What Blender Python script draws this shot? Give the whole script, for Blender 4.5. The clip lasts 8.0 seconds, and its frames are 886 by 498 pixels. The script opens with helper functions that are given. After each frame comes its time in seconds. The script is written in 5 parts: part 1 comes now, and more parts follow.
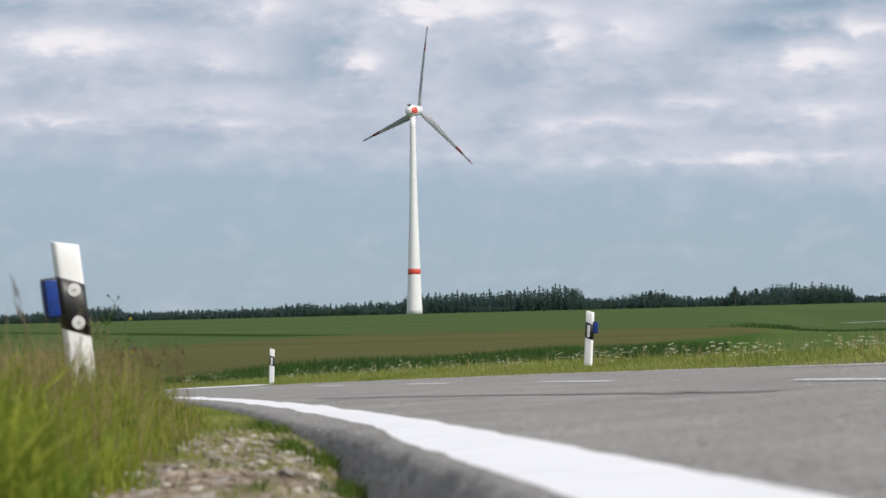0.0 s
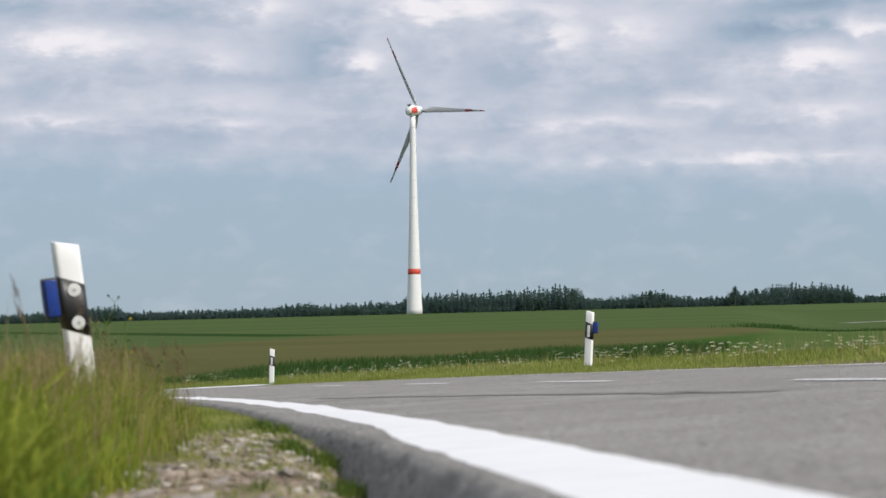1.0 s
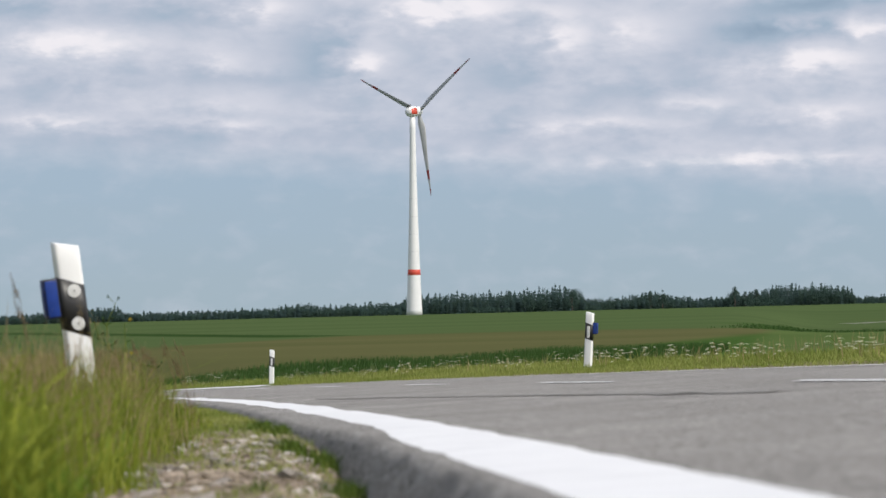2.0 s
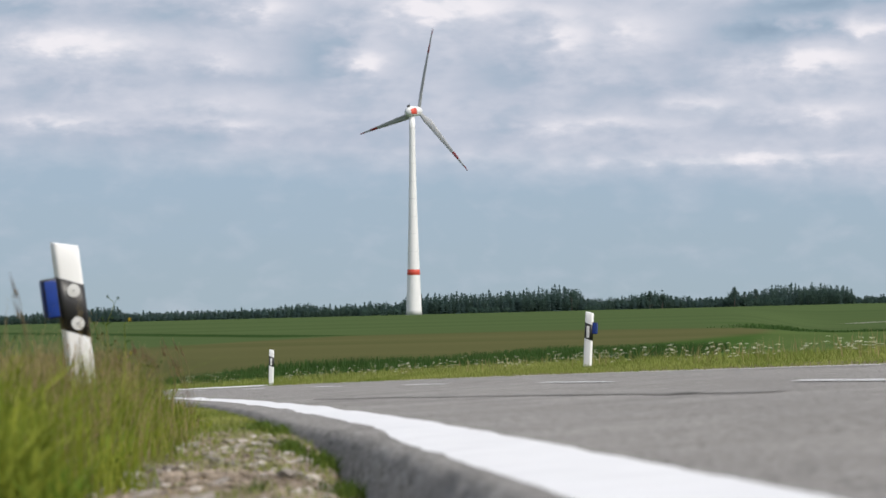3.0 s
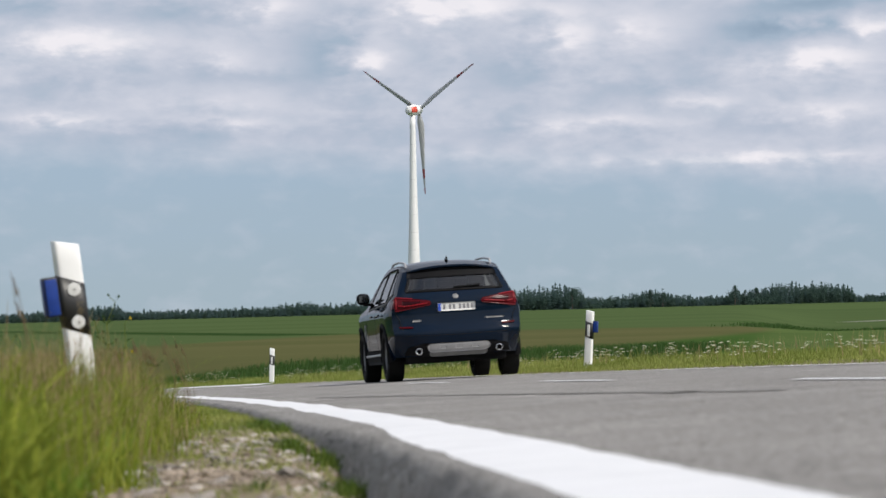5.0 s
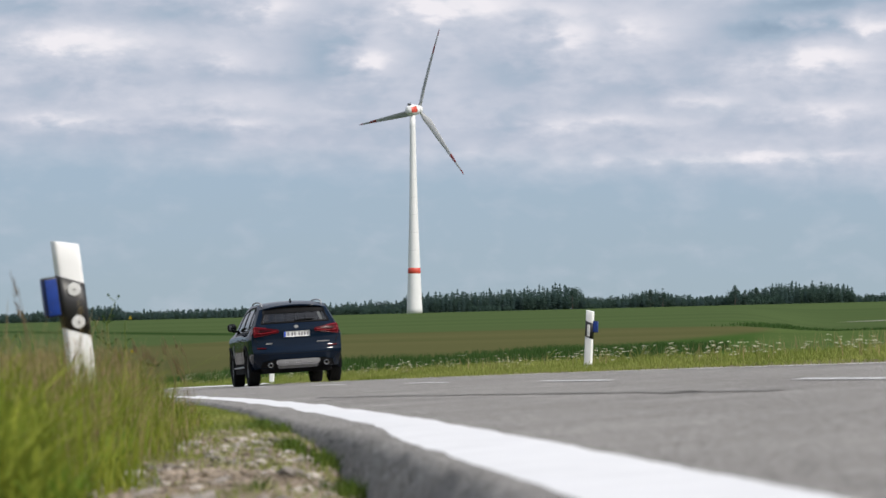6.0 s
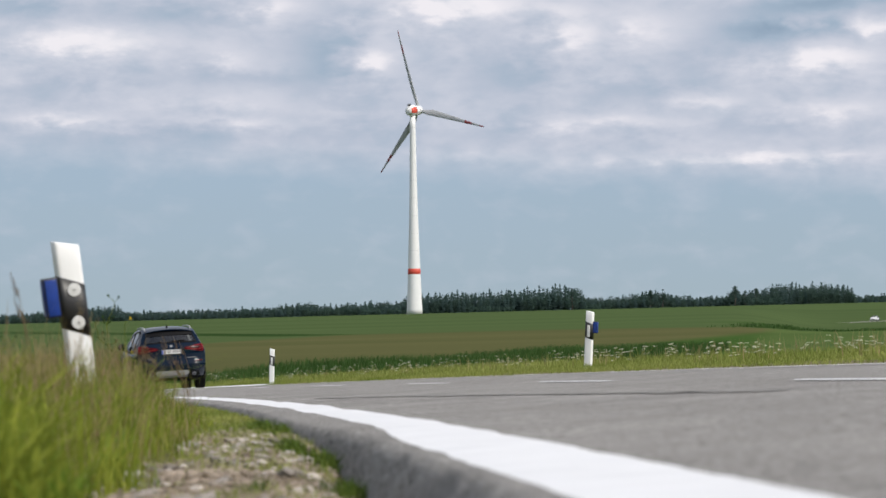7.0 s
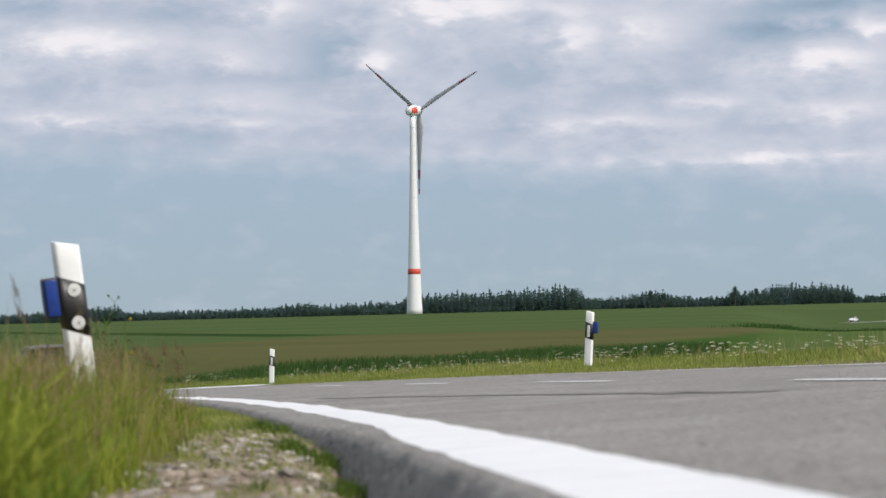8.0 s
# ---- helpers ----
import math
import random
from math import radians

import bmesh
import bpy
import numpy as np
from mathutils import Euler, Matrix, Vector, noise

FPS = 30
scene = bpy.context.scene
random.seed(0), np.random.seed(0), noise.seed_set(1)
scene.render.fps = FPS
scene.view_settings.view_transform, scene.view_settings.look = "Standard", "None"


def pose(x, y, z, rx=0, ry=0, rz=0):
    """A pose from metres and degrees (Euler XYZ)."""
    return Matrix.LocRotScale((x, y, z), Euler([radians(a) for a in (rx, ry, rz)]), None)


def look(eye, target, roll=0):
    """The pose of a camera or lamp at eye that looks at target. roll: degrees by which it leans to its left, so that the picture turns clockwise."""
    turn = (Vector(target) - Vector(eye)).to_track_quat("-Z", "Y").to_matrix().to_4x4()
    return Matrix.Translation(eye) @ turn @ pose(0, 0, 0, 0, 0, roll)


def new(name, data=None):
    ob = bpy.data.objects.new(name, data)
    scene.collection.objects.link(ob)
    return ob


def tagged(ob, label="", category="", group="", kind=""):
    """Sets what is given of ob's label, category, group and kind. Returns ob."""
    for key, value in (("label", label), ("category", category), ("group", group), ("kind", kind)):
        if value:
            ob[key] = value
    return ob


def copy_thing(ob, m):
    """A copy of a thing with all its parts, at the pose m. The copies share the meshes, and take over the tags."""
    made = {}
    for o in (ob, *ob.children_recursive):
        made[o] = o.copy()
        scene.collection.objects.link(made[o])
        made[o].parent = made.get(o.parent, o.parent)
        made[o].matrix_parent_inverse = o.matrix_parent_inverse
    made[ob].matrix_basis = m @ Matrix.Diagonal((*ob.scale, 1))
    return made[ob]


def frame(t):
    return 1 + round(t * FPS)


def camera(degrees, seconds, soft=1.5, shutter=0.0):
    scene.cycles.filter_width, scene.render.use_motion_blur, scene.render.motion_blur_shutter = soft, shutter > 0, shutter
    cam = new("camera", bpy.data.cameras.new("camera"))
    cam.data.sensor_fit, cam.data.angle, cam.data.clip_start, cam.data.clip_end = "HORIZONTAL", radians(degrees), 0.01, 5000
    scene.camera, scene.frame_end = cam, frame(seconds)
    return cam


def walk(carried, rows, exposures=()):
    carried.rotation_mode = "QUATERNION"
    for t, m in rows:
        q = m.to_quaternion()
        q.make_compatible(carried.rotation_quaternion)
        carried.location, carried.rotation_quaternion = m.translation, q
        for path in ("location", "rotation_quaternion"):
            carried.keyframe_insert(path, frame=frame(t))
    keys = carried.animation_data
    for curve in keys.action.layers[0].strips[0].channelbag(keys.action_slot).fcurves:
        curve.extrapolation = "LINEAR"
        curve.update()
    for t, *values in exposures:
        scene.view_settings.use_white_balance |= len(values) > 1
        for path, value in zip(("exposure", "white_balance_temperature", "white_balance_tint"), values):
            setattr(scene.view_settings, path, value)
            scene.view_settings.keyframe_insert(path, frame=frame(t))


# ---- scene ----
# ---- camera ----
cam = camera(14.89, 8.0, soft=1.5, shutter=0.2)
cam.data.dof.use_dof = True
cam.data.dof.focus_distance = 60.0
cam.data.dof.aperture_fstop = 8.5
EYE = (0.0, 0.0, 0.3)
PITCH = 1.518                      # upward, degrees


def cam_pose(up=0.0, side=0.0):
    a, b = radians(PITCH + up), radians(side)
    return look(EYE, (math.sin(b) * 100, math.cos(b) * 100, 0.3 + 100 * math.tan(a)), -0.6)


walk(cam, [(0.0, cam_pose(0.0, 0.0)), (1.0, cam_pose(0.0, 0.0)), (1.5, cam_pose(0.014)),
           (3.0, cam_pose(0.012, 0.01)), (3.6, cam_pose(-0.004, 0.008)), (4.5, cam_pose(-0.012)),
           (6.0, cam_pose(-0.014)), (6.6, cam_pose(-0.012)), (7.2, cam_pose(0.0)), (8.0, cam_pose(0.0))],
     exposures=[(0.0, 0.0), (8.0, 0.0)])

# ---- light ----
SUN_AZ, SUN_EL = radians(128), radians(46)      # azimuth clockwise from +Y
world = bpy.data.worlds.new("sky")
scene.world = world
world.use_nodes = True
wn = world.node_tree
wbg = wn.nodes["Background"]
wsky = wn.nodes.new("ShaderNodeTexSky")
wsky.sky_type = "NISHITA"
wsky.sun_disc = False
wsky.sun_elevation, wsky.sun_rotation = SUN_EL, SUN_AZ
wsky.air_density, wsky.dust_density = 1.0, 2.0
wmix = wn.nodes.new("ShaderNodeMix")
wmix.data_type = "RGBA"
wno = wn.nodes.new("ShaderNodeTexNoise")
wno.inputs["Scale"].default_value = 3.0
wno.inputs["Detail"].default_value = 5.0
wra = wn.nodes.new("ShaderNodeValToRGB")
wra.color_ramp.elements[0].position, wra.color_ramp.elements[1].position = 0.35, 0.62
wco = wn.nodes.new("ShaderNodeTexCoord")
wn.links.new(wco.outputs["Generated"], wno.inputs["Vector"])
wn.links.new(wno.outputs["Fac"], wra.inputs["Fac"])
wn.links.new(wra.outputs["Color"], wmix.inputs["Factor"])
wn.links.new(wsky.outputs["Color"], wmix.inputs["A"])
wmix.inputs["B"].default_value = (5.3, 5.5, 6.0, 1)
wn.links.new(wmix.outputs["Result"], wbg.inputs["Color"])
wbg.inputs["Strength"].default_value = 0.125

sun = new("sun", bpy.data.lights.new("sun", "SUN"))
sun.data.energy, sun.data.angle, sun.data.color = 3.45, radians(10.0), (1.0, 0.95, 0.87)
sdir = Vector((math.sin(SUN_AZ) * math.cos(SUN_EL), math.cos(SUN_AZ) * math.cos(SUN_EL), math.sin(SUN_EL)))
sun.matrix_world = look(sdir * 100, (0, 0, 0))


# ---- materials ----
def material(name, color, rough=0.6, metal=0.0, **kw):
    m = bpy.data.materials.new(name)
    m.use_nodes = True
    b = m.node_tree.nodes["Principled BSDF"]
    b.inputs["Base Color"].default_value = (*color, 1)
    b.inputs["Roughness"].default_value = rough
    b.inputs["Metallic"].default_value = metal
    for k, v in kw.items():
        b.inputs[k.replace("_", " ")].default_value = v
    return m


def node(m, kind, **inputs):
    n = m.node_tree.nodes.new(kind)
    for k, v in inputs.items():
        n.inputs[k.replace("_", " ")].default_value = v
    return n


def link(m, a, b):
    m.node_tree.links.new(a, b)


def noisy(name, c1, c2, rough=0.7, scale=4.0, fine=60.0, bump=0.3, dist=0.01, metal=0.0, grain=0.25, sharp=False, stretch=(1, 1, 1), **kw):
    """A surface of two colours at a large scale, with grain and relief at a fine one."""
    m = material(name, c1, rough, metal, **kw)
    b = m.node_tree.nodes["Principled BSDF"]
    co = node(m, "ShaderNodeTexCoord")
    mp = node(m, "ShaderNodeMapping", Scale=stretch)
    link(m, co.outputs["Object"], mp.inputs["Vector"])
    n1 = node(m, "ShaderNodeTexNoise", Scale=scale, Detail=6.0, Roughness=0.6)
    n2 = node(m, "ShaderNodeTexNoise", Scale=fine, Detail=4.0, Roughness=0.7)
    link(m, mp.outputs["Vector"], n1.inputs["Vector"])
    link(m, mp.outputs["Vector"], n2.inputs["Vector"])
    r = node(m, "ShaderNodeValToRGB")
    r.color_ramp.elements[0].position, r.color_ramp.elements[1].position = 0.32, 0.68
    r.color_ramp.elements[0].color, r.color_ramp.elements[1].color = (*c1, 1), (*c2, 1)
    link(m, n1.outputs["Fac"], r.inputs["Fac"])
    mx = node(m, "ShaderNodeMix")
    mx.data_type, mx.blend_type = "RGBA", "OVERLAY"
    mx.inputs["Factor"].default_value = grain
    link(m, r.outputs["Color"], mx.inputs["A"])
    speck = n2.outputs["Fac"]
    if sharp:
        mr = node(m, "ShaderNodeMapRange", From_Min=0.34, From_Max=0.66)
        link(m, speck, mr.inputs["Value"])
        speck = mr.outputs["Result"]
    link(m, speck, mx.inputs["B"])
    link(m, mx.outputs["Result"], b.inputs["Base Color"])
    bp = node(m, "ShaderNodeBump", Strength=bump, Distance=dist)
    link(m, n2.outputs["Fac"], bp.inputs["Height"])
    link(m, bp.outputs["Normal"], b.inputs["Normal"])
    return m


def leafy(name, c1, c2, rough=0.6, scale=0.6, through_light=0.35):
    """Blades and leaves: colour varies by island and by place; light passes through."""
    m = material(name, c1, rough, Specular_IOR_Level=0.1)
    b = m.node_tree.nodes["Principled BSDF"]
    geo = node(m, "ShaderNodeNewGeometry")
    co = node(m, "ShaderNodeTexCoord")
    n1 = node(m, "ShaderNodeTexNoise", Scale=scale, Detail=3.0)
    link(m, co.outputs["Object"], n1.inputs["Vector"])
    ad = node(m, "ShaderNodeMath")
    ad.operation = "MULTIPLY_ADD"
    ad.inputs[1].default_value = 0.5
    link(m, geo.outputs["Random Per Island"], ad.inputs[0])
    sb = node(m, "ShaderNodeMath")
    sb.operation = "MULTIPLY_ADD"
    sb.inputs[1].default_value, sb.inputs[2].default_value = 1.6, -0.55
    link(m, n1.outputs["Fac"], sb.inputs[0])
    link(m, sb.outputs[0], ad.inputs[2])
    r = node(m, "ShaderNodeValToRGB")
    r.color_ramp.elements[0].color, r.color_ramp.elements[1].color = (*c1, 1), (*c2, 1)
    link(m, ad.outputs[0], r.inputs["Fac"])
    link(m, r.outputs["Color"], b.inputs["Base Color"])
    tr = node(m, "ShaderNodeBsdfTranslucent")
    link(m, r.outputs["Color"], tr.inputs["Color"])
    mx = node(m, "ShaderNodeMixShader", Fac=through_light)
    link(m, b.outputs[0], mx.inputs[1])
    link(m, tr.outputs[0], mx.inputs[2])
    link(m, mx.outputs[0], m.node_tree.nodes["Material Output"].inputs["Surface"])
    return m


M_ASPHALT = noisy("asphalt", (0.195, 0.185, 0.174), (0.285, 0.272, 0.256), 0.9, 0.8, 45.0, 0.8, 0.008, grain=0.75, sharp=True, Specular_IOR_Level=0.25)
M_TAR = noisy("bitumen", (0.178, 0.170, 0.161), (0.25, 0.24, 0.227), 0.85, 2.0, 60.0, 0.4, 0.004, Specular_IOR_Level=0.2)
M_LINE = noisy("road_paint", (0.70, 0.70, 0.71), (0.80, 0.80, 0.81), 0.6, 3.0, 120.0, 0.3, 0.002)
M_GRASS = leafy("grass_near", (0.082, 0.150, 0.015), (0.36, 0.39, 0.058), 0.55, 2.6, 0.45)
M_HERB = leafy("herb_leaves", (0.10, 0.21, 0.025), (0.26, 0.38, 0.06), 0.5, 2.2, 0.45)
M_DRY = leafy("grass_dry", (0.25, 0.20, 0.09), (0.46, 0.35, 0.19), 0.7, 2.0)
M_RUST = leafy("grass_rust", (0.17, 0.11, 0.06), (0.36, 0.26, 0.14), 0.7, 2.0)
M_GRASS_FAR = leafy("grass_verge", (0.15, 0.21, 0.035), (0.36, 0.38, 0.11), 0.6, 0.35, 0.4)
M_CROP = leafy("young_grain", (0.036, 0.080, 0.018), (0.066, 0.125, 0.032), 0.6, 0.15)
M_FLOWER = leafy("white_umbel", (0.68, 0.66, 0.50), (0.82, 0.80, 0.66), 0.7, 3.0)
# both woods have the distance haze put into their colour: bluer, paler, low contrast
M_FIR_HAZED = leafy("conifer_hazed", (0.050, 0.087, 0.082), (0.057, 0.096, 0.089), 0.9, 0.05, 0.5)
M_BROADLEAF_HAZED = leafy("broadleaf", (0.052, 0.090, 0.077), (0.068, 0.110, 0.086), 0.9, 0.03, 0.45)
M_BARK = noisy("bark", (0.06, 0.05, 0.04), (0.10, 0.085, 0.07), 0.9, 0.6, 8.0, 0.5, 0.05)
M_POST = noisy("white_plastic", (0.84, 0.84, 0.83), (0.88, 0.88, 0.87), 0.42, 6.0, 80.0, 0.05, 0.002)
M_POST_BLACK = noisy("black_plastic", (0.012, 0.012, 0.013), (0.022, 0.022, 0.022), 0.45, 8.0, 90.0, 0.1, 0.002)
M_REFLECTOR = noisy("reflector_glass", (0.60, 0.60, 0.58), (0.70, 0.70, 0.69), 0.5, 40.0, 300.0, 0.4, 0.002)
M_BLUE = noisy("blue_reflector", (0.005, 0.032, 0.20), (0.008, 0.042, 0.26), 0.35, 30.0, 200.0, 0.3, 0.002)
M_TOWER = noisy("turbine_white", (0.74, 0.75, 0.75), (0.80, 0.80, 0.80), 0.5, 0.05, 0.6, 0.02, 0.02)
# blade grey, half the tower's white: the blades' shaded side is in the colour
M_BLADE_SHADED = noisy("turbine_blade_shaded", (0.34, 0.35, 0.36), (0.42, 0.43, 0.44), 0.5, 0.1, 0.8, 0.02, 0.02)
M_RED = noisy("turbine_red", (0.55, 0.06, 0.035), (0.62, 0.08, 0.05), 0.5, 0.1, 0.8, 0.02, 0.02)
# the red again, darkened for the shaded blades
M_RED_SHADED = noisy("blade_red_shaded", (0.20, 0.03, 0.035), (0.26, 0.045, 0.045), 0.5, 0.1, 0.8, 0.02, 0.02)
M_NACELLE_DARK = noisy("nacelle_dark", (0.05, 0.05, 0.05), (0.08, 0.08, 0.08), 0.6, 0.5, 3.0)


# ---- mesh helpers ----
def part(name, bm, mat, parent=None, label="", smooth=True):
    me = bpy.data.meshes.new(name)
    if isinstance(bm, tuple):
        me.from_pydata(bm[0], [], bm[1])
    else:
        bm.to_mesh(me)
        bm.free()
    for q in (mat if isinstance(mat, (list, tuple)) else [mat]):
        me.materials.append(q)
    if smooth:
        me.shade_smooth()
    ob = new(name, me)
    ob.parent = parent
    if label:
        ob["label"] = label
    return ob


def empty(name, m=None):
    ob = new(name)
    if m is not None:
        ob.matrix_world = m
    return ob


def box(bm, c, s, rot=None, bevel=0.0):
    before = set(bm.verts)
    r = bmesh.ops.create_cube(bm, size=1.0)
    bmesh.ops.scale(bm, vec=s, verts=r["verts"])
    if bevel:
        es = list({e for v in r["verts"] for e in v.link_edges})
        bmesh.ops.bevel(bm, geom=es, offset=bevel, segments=3, profile=0.5, affect="EDGES")
    vs = [v for v in bm.verts if v not in before]
    if rot is not None:
        bmesh.ops.rotate(bm, cent=(0, 0, 0), matrix=rot, verts=vs)
    bmesh.ops.translate(bm, vec=c, verts=vs)
    return vs


def lathe(profile, n=32, axis="z"):
    """A closed surface of revolution from (radius, height) pairs."""
    vs, fs = [], []
    for r, h in profile:
        for i in range(n):
            a = 2 * math.pi * i / n
            p = (r * math.cos(a), r * math.sin(a), h)
            if axis == "x":
                p = (h, p[0], p[1])
            elif axis == "y":
                p = (p[0], h, p[1])
            vs.append(p)
    for j in range(len(profile) - 1):
        for i in range(n):
            k = (i + 1) % n
            fs.append((j * n + i, j * n + k, (j + 1) * n + k, (j + 1) * n + i))
    return vs, fs


def smoothstep(a, b, x):
    t = np.clip((x - a) / (b - a), 0.0, 1.0)
    return t * t * (3 - 2 * t)


# ---- the plan of road and land ----
def edge_x(y):
    """Inner side of the near edge line of the bending road, by distance."""
    y = np.asarray(y, float)
    far = np.maximum(y - 190, 0)
    yc = np.clip(y, 0, 190)
    return 0.78 - 0.054 * y - 0.00089 * yc * yc - 0.338 * far


def rim_off(y):
    """Where the asphalt breaks off beside the near edge line."""
    return -0.335 - 0.085 * smoothstep(11.5, 14.5, y)


def plane_z(x, y):
    """The banked road plane."""
    return 0.3 - 0.2145 + 0.0536 * x - 0.0075 * y


def land_z(x, y):
    x, y = np.asarray(x, float), np.asarray(y, float)
    off = x - edge_x(y)
    pz = plane_z(np.clip(x, -30, 30), np.clip(y, -60, 150))
    crest = 0.00848 * (np.minimum(y, 2050) - 110)
    fz = 0.3 - 0.95 + crest + 0.0144 * np.clip(x, -900, 900)
    fz = np.where(y < 110, 0.3 - 0.95 + 0.0144 * np.clip(x, -900, 900), fz)
    corridor = (1 - smoothstep(7, 16, off)) * smoothstep(-16, -7, off) * (1 - smoothstep(150, 190, y))
    w = smoothstep(70, 125, y) * (1 - corridor)
    z = pz * (1 - w) + fz * w
    rim = rim_off(y)
    z -= 0.10 * smoothstep(rim - 0.09, rim - 0.03, off) * (1 - smoothstep(5.3, 5.6, off)) * (y < 200)
    z -= (0.035 + 0.055 * smoothstep(14, 9, y)) * smoothstep(0.1, 0.36, -off) * (1 - smoothstep(2.5, 5, -off)) * (y < 200)
    z -= 0.06 * smoothstep(14, 10.5, y) * smoothstep(0.26, 0.34, -off) * (1 - smoothstep(0.42, 0.70, -off))
    z -= 4.2 * smoothstep(140, 380, y) * np.exp(-((y - 960) / np.where(y < 960, 600, 300)) ** 2) * smoothstep(0.085, 0.115, x / np.maximum(y, 1))
    return z


def spaced(lo, hi, n, power):
    t = np.linspace(0, 1, n) ** power
    return lo + (hi - lo) * t


def build_ground():
    ys = np.concatenate([[-2500, -1500, -800, -400, -250], np.linspace(-140, 0, 15)[:-1], spaced(0, 160, 300, 1.5)[:-1], spaced(160, 4900, 160, 2.0)])
    us = np.concatenate([-spaced(0, 1, 130, 3.2)[::-1], spaced(0, 1, 130, 3.2)[1:]])
    vs, fs = [], []
    nu = len(us)
    for y in ys:
        half = 160 + abs(y) * 0.55
        mid = float(edge_x(y)) if 0 < y < 160 else (0.78 if y <= 0 else float(edge_x(160)))
        xs = mid + us * half
        zs = land_z(xs, np.full(nu, y))
        for x, z in zip(xs, zs):
            b = 0.02 * noise.noise(Vector((x * 1.3, y * 0.9, 0))) if y < 60 and not -0.7 < x - mid < 6 else 0.0
            vs.append((x, y, z + b))
    for j in range(len(ys) - 1):
        for i in range(nu - 1):
            a = j * nu + i
            fs.append((a, a + 1, a + nu + 1, a + nu))
    ob = part("ground", (vs, fs), M_LAND)
    tagged(ob, "rolling farmland with green and brown crop fields", "ground", kind="structure")
    return ob


def land_material():
    """Fields laid out in plan: verge soil near, ripening brown field, then green grain."""
    m = material("farmland", (0.1, 0.1, 0.05), 0.95, Specular_IOR_Level=0.0)
    b = m.node_tree.nodes["Principled BSDF"]
    co = node(m, "ShaderNodeTexCoord")
    sx = node(m, "ShaderNodeSeparateXYZ")
    link(m, co.outputs["Object"], sx.inputs[0])
    warp = node(m, "ShaderNodeTexNoise", Scale=0.02, Detail=3.0)
    link(m, co.outputs["Object"], warp.inputs["Vector"])

    def math_(op, a, b2=None, c=None):
        n = node(m, "ShaderNodeMath")
        n.operation = op
        for i, v in enumerate((a, b2, c)):
            if v is None:
                continue
            if isinstance(v, (int, float)):
                n.inputs[i].default_value = v
            else:
                link(m, v, n.inputs[i])
        return n.outputs[0]

    def step(v, lo, hi):
        n = node(m, "ShaderNodeMapRange")
        n.interpolation_type = "SMOOTHSTEP"
        link(m, v, n.inputs["Value"])
        n.inputs["From Min"].default_value, n.inputs["From Max"].default_value = lo, hi
        return n.outputs["Result"]

    def tone(c1, c2, scale, stretch=(1, 1, 1)):
        mp = node(m, "ShaderNodeMapping", Scale=stretch)
        link(m, co.outputs["Object"], mp.inputs["Vector"])
        n = node(m, "ShaderNodeTexNoise", Scale=scale, Detail=7.0, Roughness=0.62)
        link(m, mp.outputs["Vector"], n.inputs["Vector"])
        r = node(m, "ShaderNodeValToRGB")
        r.color_ramp.elements[0].position, r.color_ramp.elements[1].position = 0.35, 0.65
        r.color_ramp.elements[0].color, r.color_ramp.elements[1].color = (*c1, 1), (*c2, 1)
        link(m, n.outputs["Fac"], r.inputs["Fac"])
        return r.outputs["Color"]

    def mix(fac, a, b2):
        n = node(m, "ShaderNodeMix")
        n.data_type = "RGBA"
        link(m, fac, n.inputs["Factor"])
        link(m, a, n.inputs["A"])
        link(m, b2, n.inputs["B"])
        return n.outputs["Result"]

    rag = node(m, "ShaderNodeTexNoise", Scale=0.25, Detail=4.0)
    link(m, co.outputs["Object"], rag.inputs["Vector"])
    y = math_("MULTIPLY_ADD", rag.outputs["Fac"], 14.0, math_("MULTIPLY_ADD", warp.outputs["Fac"], 10.0, math_("SUBTRACT", sx.outputs["Y"], 8.0)))
    x = sx.outputs["X"]
    soil = tone((0.19, 0.16, 0.115), (0.13, 0.12, 0.065), 1.5)
    pasture = tone((0.055, 0.085, 0.022), (0.085, 0.115, 0.035), 0.8)
    yy = sx.outputs["Y"]
    off = math_("ADD", math_("MULTIPLY_ADD", yy, 0.054, sx.outputs["X"]), math_("MULTIPLY_ADD", math_("MULTIPLY", math_("MAXIMUM", yy, 0.0), math_("MAXIMUM", yy, 0.0)), 0.00089, -0.78))
    soil = mix(step(math_("ABSOLUTE", math_("SUBTRACT", off, 2.5)), 4.2, 5.2), soil, pasture)
    brown = tone((0.078, 0.084, 0.034), (0.100, 0.099, 0.043), 0.02, (0.3, 1, 1))
    green = tone((0.058, 0.088, 0.034), (0.074, 0.108, 0.042), 0.01, (0.3, 1, 1))
    dark = tone((0.035, 0.075, 0.018), (0.05, 0.095, 0.025), 0.05, (0.3, 1, 1))
    meadow = tone((0.060, 0.096, 0.030), (0.086, 0.124, 0.040), 0.06, (0.4, 1, 1))
    left = math_("MULTIPLY", math_("MAXIMUM", math_("MULTIPLY_ADD", x, -1.0, -8.0), 0.0), 6.0)
    right = math_("MULTIPLY", math_("MAXIMUM", math_("SUBTRACT", x, 10.0), 0.0), 1.4)
    bound = math_("ADD", y, math_("ADD", left, right))
    lower = math_("MULTIPLY_ADD", math_("MAXIMUM", x, 0.0), -4.6, y)
    col = mix(step(y, 84, 96), soil, dark)
    col = mix(step(lower, 114, 134), col, brown)
    lane = math_("ABSOLUTE", math_("ADD", math_("MULTIPLY_ADD", y, 0.232, x), -55.8))
    edge = math_("SUBTRACT", x, math_("MULTIPLY_ADD", y, 0.105, -3.5))
    col = mix(math_("MULTIPLY", step(edge, 0.0, 2.0), step(y, 90, 96)), col, meadow)
